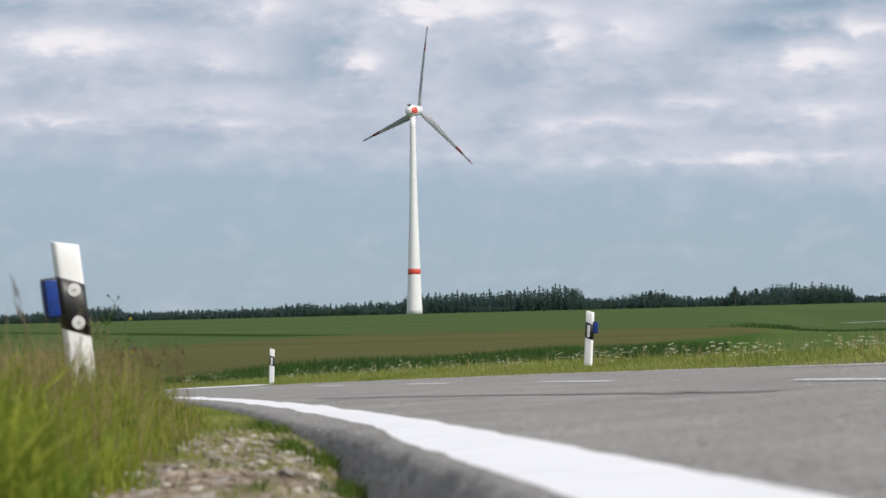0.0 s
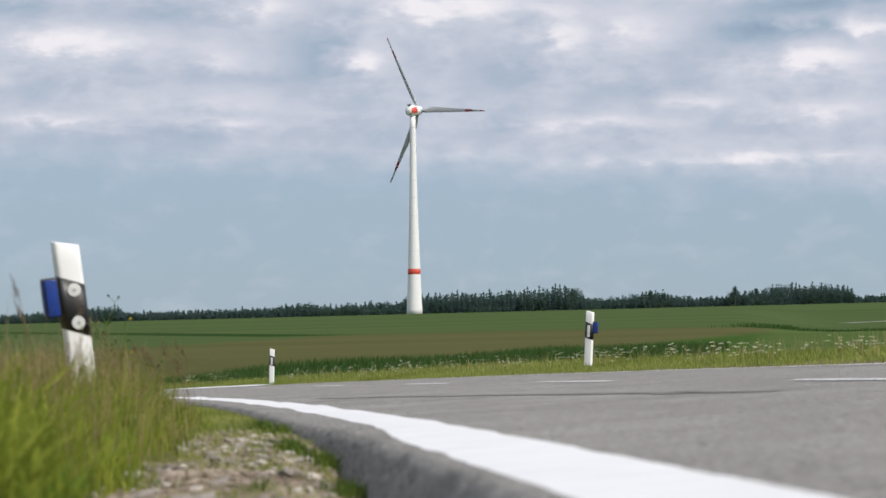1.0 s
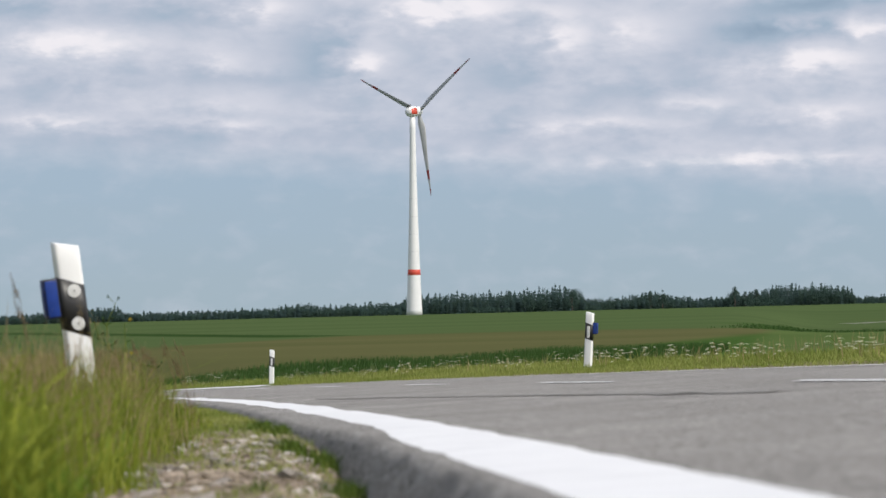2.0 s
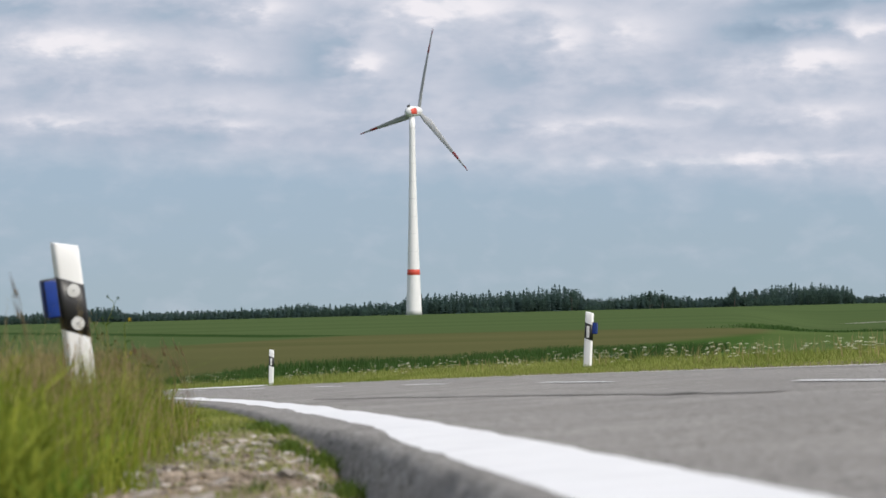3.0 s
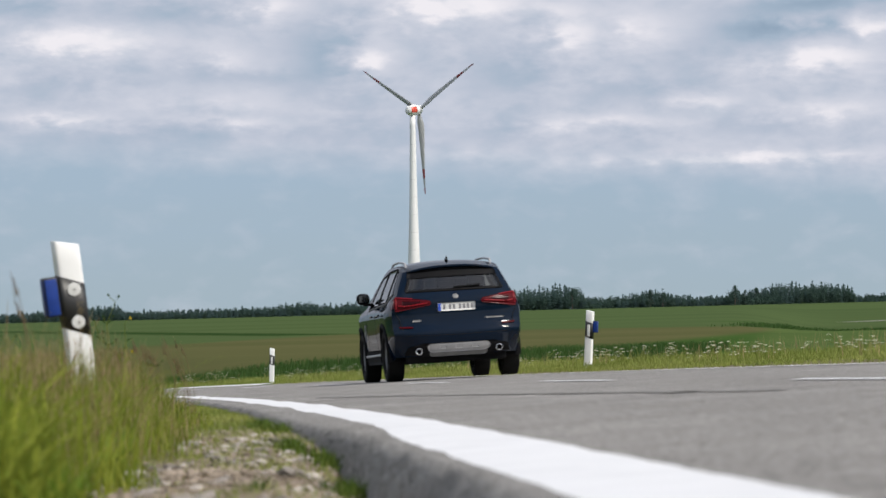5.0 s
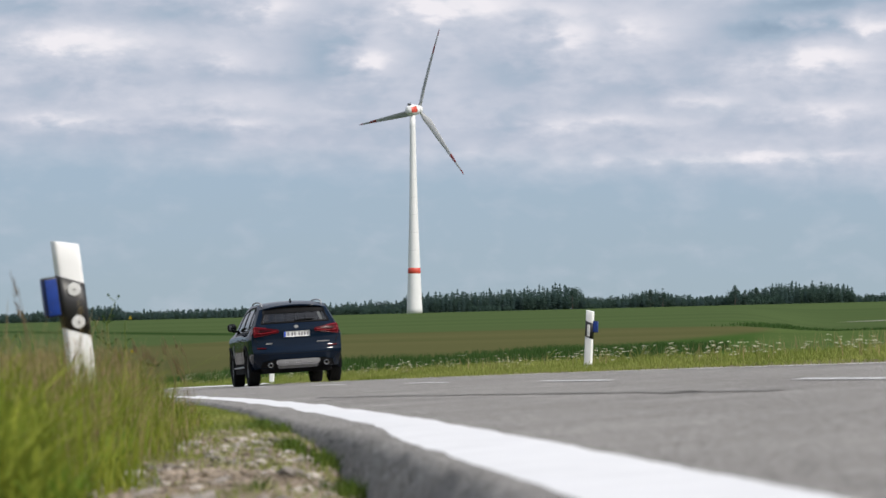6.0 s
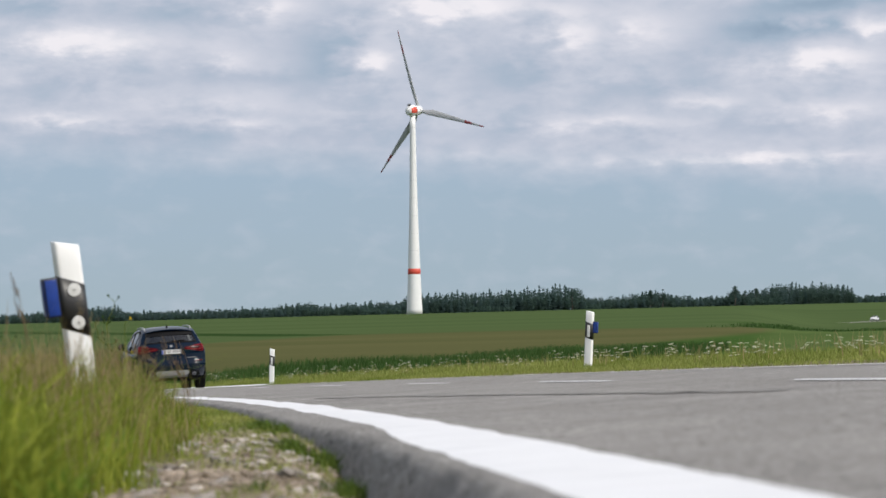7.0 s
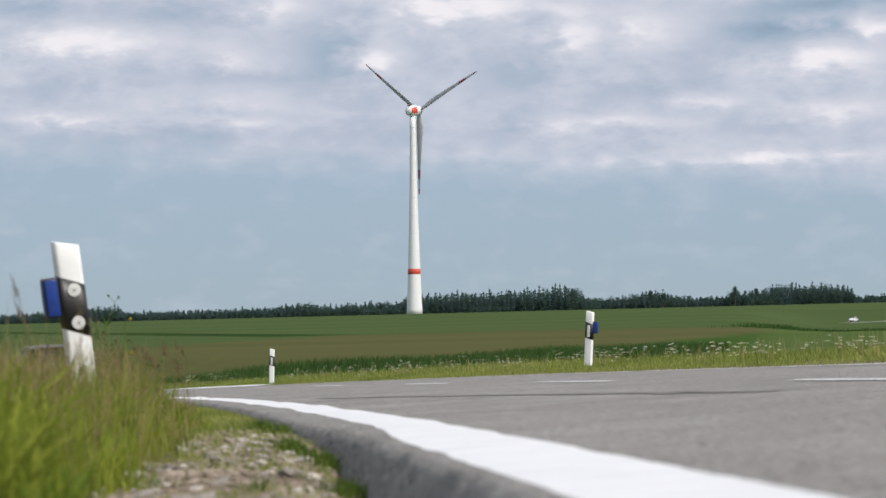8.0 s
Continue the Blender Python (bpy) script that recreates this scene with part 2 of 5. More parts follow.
    col = mix(step(bound, 272, 300), col, green)
    ruts = math_("MULTIPLY", math_("MULTIPLY", math_("SUBTRACT", 1.0, step(lane, 2.5, 5.0)), step(y, 282, 290)), math_("SUBTRACT", 1.0, step(y, 560, 640)))
    col = mix(math_("MULTIPLY", ruts, 0.95), col, tone((0.022, 0.045, 0.014), (0.03, 0.06, 0.018), 0.2))
    bank = math_("ABSOLUTE", math_("SUBTRACT", bound, math_("MULTIPLY_ADD", x, 1.2, 330.0)))
    col = mix(math_("MULTIPLY", math_("SUBTRACT", 1.0, step(bank, 6.0, 16.0)), math_("MULTIPLY", step(x, 24, 30), 0.7)), col, dark)
    link(m, col, b.inputs["Base Color"])
    bn = node(m, "ShaderNodeTexNoise", Scale=3.0, Detail=5.0)
    link(m, co.outputs["Object"], bn.inputs["Vector"])
    bp = node(m, "ShaderNodeBump", Strength=0.6, Distance=0.05)
    link(m, bn.outputs["Fac"], bp.inputs["Height"])
    link(m, bp.outputs["Normal"], b.inputs["Normal"])
    return m


M_LAND = land_material()
ground = build_ground()


def road_y():
    return np.concatenate([np.linspace(-130, 0, 27)[:-1], np.linspace(0, 40, 321)[:-1], np.linspace(40, 185, 146)])


def strip(y, offs, lift, drop=None):
    """A sheet along the road: offsets across it (may vary by y), at a height over the road plane."""
    vs, fs = [], []
    n = len(offs)
    for yy in y:
        for k, o in enumerate(offs):
            oo = o(yy) if callable(o) else o
            x = float(edge_x(yy)) + oo
            z = plane_z(x, yy) + lift - 0.02 * float(smoothstep(3.8, 5.2, oo)) - (drop[k] if drop else 0)
            z += 0.012 * noise.noise(Vector((0.0, yy * 0.5, 3.0))) * float((1 - smoothstep(0.2, 1.4, oo)) * smoothstep(5.0, 11.0, yy))
            if drop and drop[k] > 0.01:
                z += 0.035 * noise.noise(Vector((k * 0.7, yy * 3.1, 8.0))) * min(1.0, drop[k] / 0.05)
                x += 0.025 * noise.noise(Vector((k * 0.9, yy * 4.3, 2.0)))
            vs.append((x, yy, z))
    for j in range(len(y) - 1):
        for i in range(n - 1):
            a = j * n + i
            fs.append((a, a + 1, a + n + 1, a + n))
    return vs, fs


def worn(base, amp, freq, seed):
    return lambda y: base + amp * noise.noise(Vector((y * freq, seed, 0))) + 0.4 * amp * noise.noise(Vector((y * freq * 4, seed, 5)))


def build_road():
    w = worn(0.0, 0.024, 1.3, 2.0)

    def e(y):
        return float(rim_off(y)) + 0.01 + w(y)

    far = worn(5.42, 0.06, 0.5, 7.0)
    offs = [lambda y: e(y) - 0.13, lambda y: e(y) - 0.095, lambda y: e(y) - 0.065, lambda y: e(y) - 0.036, lambda y: e(y) - 0.014, lambda y: e(y) + 0.015, -0.228, 0.0] + [float(v) for v in np.arange(0.5, 5.2, 0.5)] + [5.2, far, lambda y: far(y) + 0.06]
    drop = [0.27, 0.16, 0.08, 0.03, 0.008, 0.002] + [0.0] * (len(offs) - 8) + [0.004, 0.12]
    road = part("road", strip(road_y(), offs, 0.0, drop), M_ASPHALT)
    tagged(road, "grey worn asphalt country road with a crumbling edge", "road", kind="structure")
    wear = worn(0.0, 0.014, 2.0, 11)

    def line_rim(y):
        return -0.285 + 0.055 * float(smoothstep(9.8, 12.5, y)) + wear(y)

    near = part("edge_line", strip(road_y(), [line_rim, -0.2, worn(0.004, 0.012, 1.8, 15)], 0.0035, [0.0045, 0.0, 0.0]), M_LINE)
    tagged(near, "broad white painted edge line on the asphalt", "road marking", kind="structure")
    ys = road_y()
    fl = part("edge_line", strip(ys[ys < 170], [worn(5.0, 0.03, 0.5, 3), 5.06, worn(5.11, 0.03, 0.4, 8)], 0.010), M_LINE)
    tagged(fl, "thin white painted line along the far road edge", "road marking", kind="structure")
    bend = part("edge_line", strip(np.linspace(80.5, 98, 40), [4.90, 5.06, 5.30], 0.012, [0.0, -0.008, -0.02]), M_LINE)
    tagged(bend, "white painted line along the raised outer edge of the bend", "road marking", kind="structure")
    seam = worn(0.0, 0.05, 0.6, 21.0)
    sy = np.linspace(15, 28, 70)
    s1 = part("tar_seam", strip(sy, [lambda y: 0.5 + (26.3 - y) * 0.10 + seam(y), lambda y: 0.5 + (26.3 - y) * 0.10 + seam(y) + 0.15], 0.004), M_TAR)
    tagged(s1, "dark tar seam across the asphalt", "road repair", kind="structure")
    s2 = part("tar_seam", strip(np.linspace(16.2, 17.0, 12), [worn(1.40, 0.03, 6.0, 4.0), worn(1.58, 0.03, 6.0, 9.0)], 0.004), M_TAR)
    tagged(s2, "small dark tar patch on the asphalt", "road repair", kind="structure")
    start = 26.0 - 11.25 * 8
    for k in range(21):
        a = start + k * 11.25
        yy = np.linspace(a, a + 4.0, 12)
        d = part("lane_dash", strip(yy, [2.45, 2.5, 2.55], 0.006), M_LINE)
        tagged(d, "white painted centre line dash on the asphalt", "road marking", "centre line dashes", "structure")


build_road()


# ---- sky backdrop ----
SKY_Y = 4700.0


def sky_material():
    m = bpy.data.materials.new("cloudy_sky")
    m.use_nodes = True
    nt = m.node_tree
    nt.nodes.remove(nt.nodes["Principled BSDF"])
    co = node(m, "ShaderNodeTexCoord")
    sep = node(m, "ShaderNodeSeparateXYZ")
    link(m, co.outputs["Object"], sep.inputs[0])

    def math_(op, a, b2=None, c=None, clamp=False):
        n = node(m, "ShaderNodeMath")
        n.operation, n.use_clamp = op, clamp
        for i, v in enumerate((a, b2, c)):
            if v is None:
                continue
            if isinstance(v, (int, float)):
                n.inputs[i].default_value = v
            else:
                link(m, v, n.inputs[i])
        return n.outputs[0]

    def tex(scale, stretch, detail, rough=0.55, dist=0.0, off=(0, 0, 0)):
        mp = node(m, "ShaderNodeMapping", Scale=stretch, Location=off)
        link(m, co.outputs["Object"], mp.inputs["Vector"])
        n = node(m, "ShaderNodeTexNoise", Scale=scale, Detail=detail, Roughness=rough, Distortion=dist)
        link(m, mp.outputs["Vector"], n.inputs["Vector"])
        return n.outputs["Fac"]

    def blob(px, py, rx, ry, k):
        """A soft cloud heap or gap, centred at px, py metres on the sheet."""
        a = math_("DIVIDE", math_("SUBTRACT", wx, px), rx)
        b2 = math_("DIVIDE", math_("SUBTRACT", wz, py), ry)
        d = math_("ADD", math_("MULTIPLY", a, a), math_("MULTIPLY", b2, b2))
        e = math_("POWER", 2.718, math_("MULTIPLY", d, -1.0))
        return math_("MULTIPLY", e, k)

    z = sep.outputs["Z"]
    big = tex(0.0075, (0.9, 1, 1.5), 5.0, 0.5, 0.35, (3.1, 0, 1.7))
    mid = tex(0.020, (0.8, 1, 1.5), 6.0, 0.5, 0.2, (7.3, 0, 4.4))
    fine = tex(0.050, (0.7, 1, 1.8), 5.0, 0.52, 0.2, (2.3, 0, 6.1))
    high = node(m, "ShaderNodeMapRange", From_Min=198.0, From_Max=282.0)
    high.interpolation_type = "SMOOTHSTEP"
    link(m, math_("MULTIPLY_ADD", sep.outputs["X"], 0.045, z), high.inputs["Value"])
    # ragged outlines: the heaps are laid out in a warped plane
    wx = math_("ADD", sep.outputs["X"], math_("ADD", math_("MULTIPLY_ADD", mid, 110.0, -55.0), math_("MULTIPLY_ADD", fine, 40.0, -20.0)))
    wz = math_("ADD", z, math_("ADD", math_("MULTIPLY_ADD", big, 40.0, -20.0), math_("MULTIPLY_ADD", fine, 20.0, -10.0)))
    s = math_("ADD", math_("MULTIPLY", math_("SUBTRACT", big, 0.5), 0.9), math_("ADD", math_("MULTIPLY", math_("SUBTRACT", mid, 0.5), 1.25), math_("MULTIPLY", math_("SUBTRACT", fine, 0.5), 0.55)))
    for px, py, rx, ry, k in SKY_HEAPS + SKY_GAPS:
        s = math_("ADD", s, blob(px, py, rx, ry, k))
    dens = math_("MULTIPLY_ADD", s, 0.36, 0.625, True)
    cr = node(m, "ShaderNodeValToRGB")
    el = cr.color_ramp.elements
    el[0].position, el[0].color = 0.0, (0.265, 0.36, 0.475, 1)
    el[1].position, el[1].color = 1.0, (0.87, 0.845, 0.89, 1)
    for p, c in ((0.3, (0.365, 0.455, 0.57, 1)), (0.55, (0.49, 0.54, 0.645, 1)), (0.8, (0.64, 0.66, 0.745, 1))):
        e = el.new(p)
        e.color = c
    link(m, dens, cr.inputs["Fac"])
    low = node(m, "ShaderNodeValToRGB")
    el = low.color_ramp.elements
    el[0].position, el[0].color = 0.0, (0.372, 0.462, 0.522, 1)
    el[1].position, el[1].color = 1.0, (0.372, 0.480, 0.592, 1)
    mr = node(m, "ShaderNodeMapRange", From_Min=10.0, From_Max=230.0)
    link(m, z, mr.inputs["Value"])
    thin = tex(0.006, (0.35, 1, 3.0), 4.0, 0.5, 0.2, (1.3, 0, 9.4))
    lowf = math_("MULTIPLY_ADD", math_("SUBTRACT", thin, 0.5), -0.35, mr.outputs["Result"])
    link(m, lowf, low.inputs["Fac"])
    hf = math_("MULTIPLY_ADD", math_("SUBTRACT", mid, 0.5), 0.9, high.outputs["Result"], True)
    mx = node(m, "ShaderNodeMix")
    mx.data_type = "RGBA"
    link(m, hf, mx.inputs["Factor"])
    link(m, low.outputs["Color"], mx.inputs["A"])
    link(m, cr.outputs["Color"], mx.inputs["B"])
    em = node(m, "ShaderNodeEmission", Strength=1.0)
    link(m, mx.outputs["Result"], em.inputs["Color"])
    link(m, em.outputs[0], nt.nodes["Material Output"].inputs["Surface"])
    return m


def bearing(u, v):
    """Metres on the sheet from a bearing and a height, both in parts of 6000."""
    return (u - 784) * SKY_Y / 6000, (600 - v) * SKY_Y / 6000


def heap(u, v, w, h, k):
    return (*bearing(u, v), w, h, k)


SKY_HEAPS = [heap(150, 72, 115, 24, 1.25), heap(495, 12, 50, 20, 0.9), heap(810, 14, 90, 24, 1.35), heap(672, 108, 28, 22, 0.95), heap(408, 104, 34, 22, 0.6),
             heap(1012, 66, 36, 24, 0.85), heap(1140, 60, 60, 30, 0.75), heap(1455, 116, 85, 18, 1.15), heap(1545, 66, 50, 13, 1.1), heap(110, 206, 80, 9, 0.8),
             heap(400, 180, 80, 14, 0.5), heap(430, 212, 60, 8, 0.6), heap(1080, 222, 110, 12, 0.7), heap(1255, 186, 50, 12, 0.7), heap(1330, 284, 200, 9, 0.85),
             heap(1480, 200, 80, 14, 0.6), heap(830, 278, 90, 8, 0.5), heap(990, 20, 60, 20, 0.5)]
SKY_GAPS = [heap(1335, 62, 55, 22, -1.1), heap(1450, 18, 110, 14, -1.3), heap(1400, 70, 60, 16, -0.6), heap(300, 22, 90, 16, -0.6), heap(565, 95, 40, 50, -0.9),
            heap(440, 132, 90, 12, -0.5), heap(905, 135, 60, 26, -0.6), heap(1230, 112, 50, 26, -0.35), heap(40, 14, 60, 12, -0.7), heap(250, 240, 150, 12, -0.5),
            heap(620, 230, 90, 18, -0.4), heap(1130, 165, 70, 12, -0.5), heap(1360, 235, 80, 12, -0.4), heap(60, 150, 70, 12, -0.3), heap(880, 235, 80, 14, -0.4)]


def build_sky():
    vs, fs = [], []
    n = 40
    for j in range(2):
        for i in range(n + 1):
            x = -2600 + 5200 * i / n
            vs.append((x, -x * x / 9000.0, -120.0 if j == 0 else 2200.0))
    for i in range(n):
        fs.append((i, i + 1, n + 2 + i, n + 1 + i))
    ob = part("backdrop", (vs, fs), sky_material())
    ob.matrix_world = pose(0, SKY_Y, 0.3)
    tagged(ob, "grey-blue sky with drifting bands of broken white cloud", "sky", kind="structure")
    return ob


sky_sheet = build_sky()


# ---- wind turbine ----
def build_turbine():
    tx, ty, hub, rad = -16.75, 1955.0, 117.64, 49.0
    tz = float(land_z(tx, ty)) - 0.3
    t = tagged(empty("wind_turbine", Matrix.Translation((tx, ty, tz))), "tall white wind turbine with red bands, blades coloured as in shade", "wind turbine")

    def radius(h):
        return 1.65 + 2.95 * (1 - h / hub) ** 1.7

    hs = [0, 3, 6, 10, 14, 18, 22, 23.2, 26.4, 30, 36, 44, 54, 66, 80, 95, 108, 115]
    part("tower", lathe([(0.01, 0)] + [(radius(h), h) for h in hs] + [(0.01, 115)], 40), M_TOWER, t)
    part("red_band", lathe([(radius(23.2), 23.2), (radius(23.2) + 0.06, 23.25), (radius(26.4) + 0.06, 26.35), (radius(26.4), 26.4)], 40), M_RED, t, "red painted band round the tower")
    for k in range(1, 9):
        h = 26.4 + k * 10.2
        part("joint", lathe([(radius(h), h - 0.05), (radius(h) + 0.03, h), (radius(h), h + 0.05)], 40), M_BLADE_SHADED, t)
    turn = pose(0, 0, hub, 0, 0, -41) @ pose(0, 0, 0, 4.8)
    prof = [(0.01, -4.9), (1.1, -4.75), (2.1, -4.1), (2.8, -2.9), (3.2, -1.2), (3.25, 0.8), (3.05, 2.4), (2.75, 3.3)]
    nac = part("nacelle", lathe(prof, 32, "y"), M_TOWER, t)
    nac.matrix_local = turn
    for side in (0.0, math.pi):
        vs, fs = [], []
        for h, r in ((-3.5, 2.52), (-3.4, 2.66), (-2.9, 2.86), (-1.2, 3.27), (0.6, 3.31), (0.65, 3.2)):
            vs.extend((r * math.cos(side + a * 0.1 - 0.45), h, r * math.sin(side + a * 0.1 - 0.45)) for a in range(12))
        for j in range(5):
            fs.extend((j * 12 + i, j * 12 + i + 1, j * 12 + i + 13, j * 12 + i + 12) for i in range(11))
        part("red_panel", (vs, fs), M_RED, nac, "red warning panel on the nacelle")
    bm = bmesh.new()
    box(bm, (0, -2.6, 3.2), (1.5, 1.4, 1.5), None, 0.2)
    box(bm, (0, -1.6, 3.6), (0.2, 0.2, 1.8))
    part("vent_hood", bm, M_NACELLE_DARK, nac, "dark hood and weather mast")
    rotor = part("rotor", lathe([(2.4, -1.4), (2.7, -0.9), (2.65, 0.6), (2.2, 1.7), (1.3, 2.5), (0.01, 2.8)], 32, "y"), M_TOWER, t)
    for k in range(3):
        vs, fs = [], []
        st = 26
        n = 12
        for j in range(st + 1):
            f = j / st
            r = 1.8 + (rad - 1.8) * f
            chord = 2.1 if f < 0.03 else 3.9 * (1 - f) ** 1.05 + 0.65
            chord = 2.1 + (chord - 2.1) * float(smoothstep(0.02, 0.16, f)) if f < 0.16 else chord
            chord *= 0.6 if f > 0.985 else 1.0
            thick = 2.1 * (1 - f) ** 2.2 * 0.8 + 0.3
            tw = -radians(50 - 44 * f ** 0.5)
            bend = 2.6 * f * f
            for i in range(n):
                a = 2 * math.pi * i / n
                cx, cy = math.cos(a) * chord / 2 - chord * 0.18 * float(smoothstep(0.03, 0.2, f)), math.sin(a) * thick / 2
                vs.append((cx * math.cos(tw) - cy * math.sin(tw), cx * math.sin(tw) + cy * math.cos(tw) + bend * 0.4, r))
        mats = []
        for j in range(st):
            f = (j + 0.5) / st
            for i in range(n):
                q = (i + 1) % n
                fs.append((j * n + i, j * n + q, (j + 1) * n + q, (j + 1) * n + i))
                mats.append(1 if 0.69 < f < 0.79 or f > 0.91 else 0)
        fs.append(tuple(range(st * n, st * n + n)))
        mats.append(1)
        b = part("blade", (vs, fs), [M_BLADE_SHADED, M_RED_SHADED], rotor, "", False)
        b.data.polygons.foreach_set("material_index", mats)
        b.matrix_local = pose(0, 0.8, 0, 0, 120 * k, 0)
    return rotor, hub


def rotor_rows(hub):
    head = pose(0, 0, hub, 0, 0, -41) @ pose(0, 0, 0, 4.8) @ pose(0, 4.9, 0)
    return [(k * 0.5, head @ pose(0, 0, 0, 0, -(-11.5 + 38.176 * k * 0.5), 0)) for k in range(17)]


rotor, HUB = build_turbine()


# ---- delineator posts ----
def post_profile(w=0.12, d=0.10, n=28):
    """A rounded post section, flat to the traffic (-y), rounded behind."""
    out = []
    for i in range(n):
        a = 2 * math.pi * i / n
        x, y = math.cos(a), math.sin(a)
        e = 0.35 if y < 0 else 0.75
        out.append((math.copysign(abs(x) ** e, x) * w / 2, math.copysign(abs(y) ** e, y) * d / 2))
    return out


def shell(prof, lo, hi, grow, rows=8):
    """A closed piece of the post between two slanted cuts."""
    n = len(prof)
    vs, fs = [], []
    for j in range(rows + 1):
        for x, y in prof:
            gx, gy = x * (1 + grow / 0.06), y * (1 + grow / 0.05)
            z = lo(x) + (hi(x) - lo(x)) * j / rows
            k = 1.0
            vs.append((gx * k, gy * k, z))
    for j in range(rows):
        for i in range(n):
            q = (i + 1) % n
            fs.append((j * n + i, j * n + q, (j + 1) * n + q, (j + 1) * n + i))
    fs.append(tuple(range(n))[::-1])
    fs.append(tuple(rows * n + i for i in range(n)))
    return vs, fs


def build_post(m, slant, rounds, guard, label):
    p = tagged(empty("delineator_post", m), label, "delineator post", "roadside posts")
    prof = post_profile()
    top = 1.0
    body = part("body", shell(prof, lambda x: -0.3, lambda x: top + slant * x * 0.6, 0.0, 14), M_POST, p)
    bv = body.modifiers.new("edge", "BEVEL")
    bv.width, bv.segments, bv.limit_method = 0.006, 2, "ANGLE"
    band = part("black_band", shell(prof, lambda x: top - 0.41 + slant * x, lambda x: top - 0.17 + slant * x, 0.0018, 2), M_POST_BLACK, p, "slanting black band")
    if rounds:
        for dz in (-0.214, -0.364):
            part("reflector", lathe([(0.001, -0.0575), (0.012, -0.0575), (0.0125, -0.0565), (0.028, -0.0565), (0.0305, -0.055), (0.031, -0.05)], 32, "y"), M_REFLECTOR, band, "round white glass reflector", False).matrix_local = pose(0.004, 0, top + dz)
            part("rivet", lathe([(0.001, -0.0595), (0.004, -0.059), (0.005, -0.056)], 14, "y"), M_POST_BLACK, band).matrix_local = pose(0.004, 0, top + dz)
    else:
        bm = bmesh.new()
        box(bm, (0, -0.055, top - 0.30), (0.045, 0.012, 0.18), None, 0.004)
        part("reflector", bm, M_REFLECTOR, band, "upright rectangular white reflector")
    if guard:
        g = guard
        bm = bmesh.new()
        box(bm, (0.096 * g, -0.01, top - 0.238), (0.068, 0.06, 0.18), None, 0.006)
        case = part("wildlife_reflector", bm, M_POST_BLACK, p, "blue wildlife warning reflector in a dark case")
        bm = bmesh.new()
        box(bm, (0.097 * g, -0.041, top - 0.238), (0.056, 0.006, 0.166), None, 0.003)
        part("blue_lens", bm, M_BLUE, case)
        bm = bmesh.new()
        box(bm, (0.1305 * g, -0.01, top - 0.238), (0.006, 0.046, 0.16), None, 0.002)
        part("blue_lens", bm, M_BLUE, case)
        bm = bmesh.new()
        box(bm, (0.062 * g, 0, top - 0.32), (0.012, 0.03, 0.03), None, 0.003)
        part("bracket", bm, M_POST_BLACK, case)
    return p


def on_land(x, y):
    return float(land_z(x, y))


build_post(pose(-1.606, 15.5, -0.236, 3, -8.2, 20), -0.45, True, -1, "leaning white delineator post with round reflectors and blue box")
build_post(pose(2.20, 52.0, on_land(2.2, 52.0) - 0.12, 0, 3.2, -24), -0.35, False, 1, "white delineator post with tall reflector and blue box")
build_post(pose(-4.33, 85.0, on_land(-4.33, 85.0) - 0.13, 0, 1.6, -8), -0.35, False, 0, "plain white delineator post beside the road bend")


# ---- woods ----
def stalk(vs, fs, p, q, w):
    d = (Vector(q) - Vector(p)).normalized()
    u = d.cross(Vector((0.3, 1, 0.1))).normalized() * w
    v = d.cross(u).normalized() * w
    b = len(vs)
    for c in (p, q):
        c = Vector(c)
        vs.extend([tuple(c + u), tuple(c - u * 0.5 + v * 0.87), tuple(c - u * 0.5 - v * 0.87)])
    for i in range(3):
        k = (i + 1) % 3
        fs.append((b + i, b + k, b + 3 + k, b + 3 + i))


def disc(vs, fs, c, r, tilt, n=7):
    b = len(vs)
    vs.append((c[0], c[1], c[2] + r * 0.25))
    for i in range(n):
        a = 6.283 * i / n
        vs.append((c[0] + r * math.cos(a), c[1] + r * math.sin(a), c[2] + tilt * math.cos(a) * r))
    for i in range(n):
        fs.append((b, b + 1 + i, b + 1 + (i + 1) % n))


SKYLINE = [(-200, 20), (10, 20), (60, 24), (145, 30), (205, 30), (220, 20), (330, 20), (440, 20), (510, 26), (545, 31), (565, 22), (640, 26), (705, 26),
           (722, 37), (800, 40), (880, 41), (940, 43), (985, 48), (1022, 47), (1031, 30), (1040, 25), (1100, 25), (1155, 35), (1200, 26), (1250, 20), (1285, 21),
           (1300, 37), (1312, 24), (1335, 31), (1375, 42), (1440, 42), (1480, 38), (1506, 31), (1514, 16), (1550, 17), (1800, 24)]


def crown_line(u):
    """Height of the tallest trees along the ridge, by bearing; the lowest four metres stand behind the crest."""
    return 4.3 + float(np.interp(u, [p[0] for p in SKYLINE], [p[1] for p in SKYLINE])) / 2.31


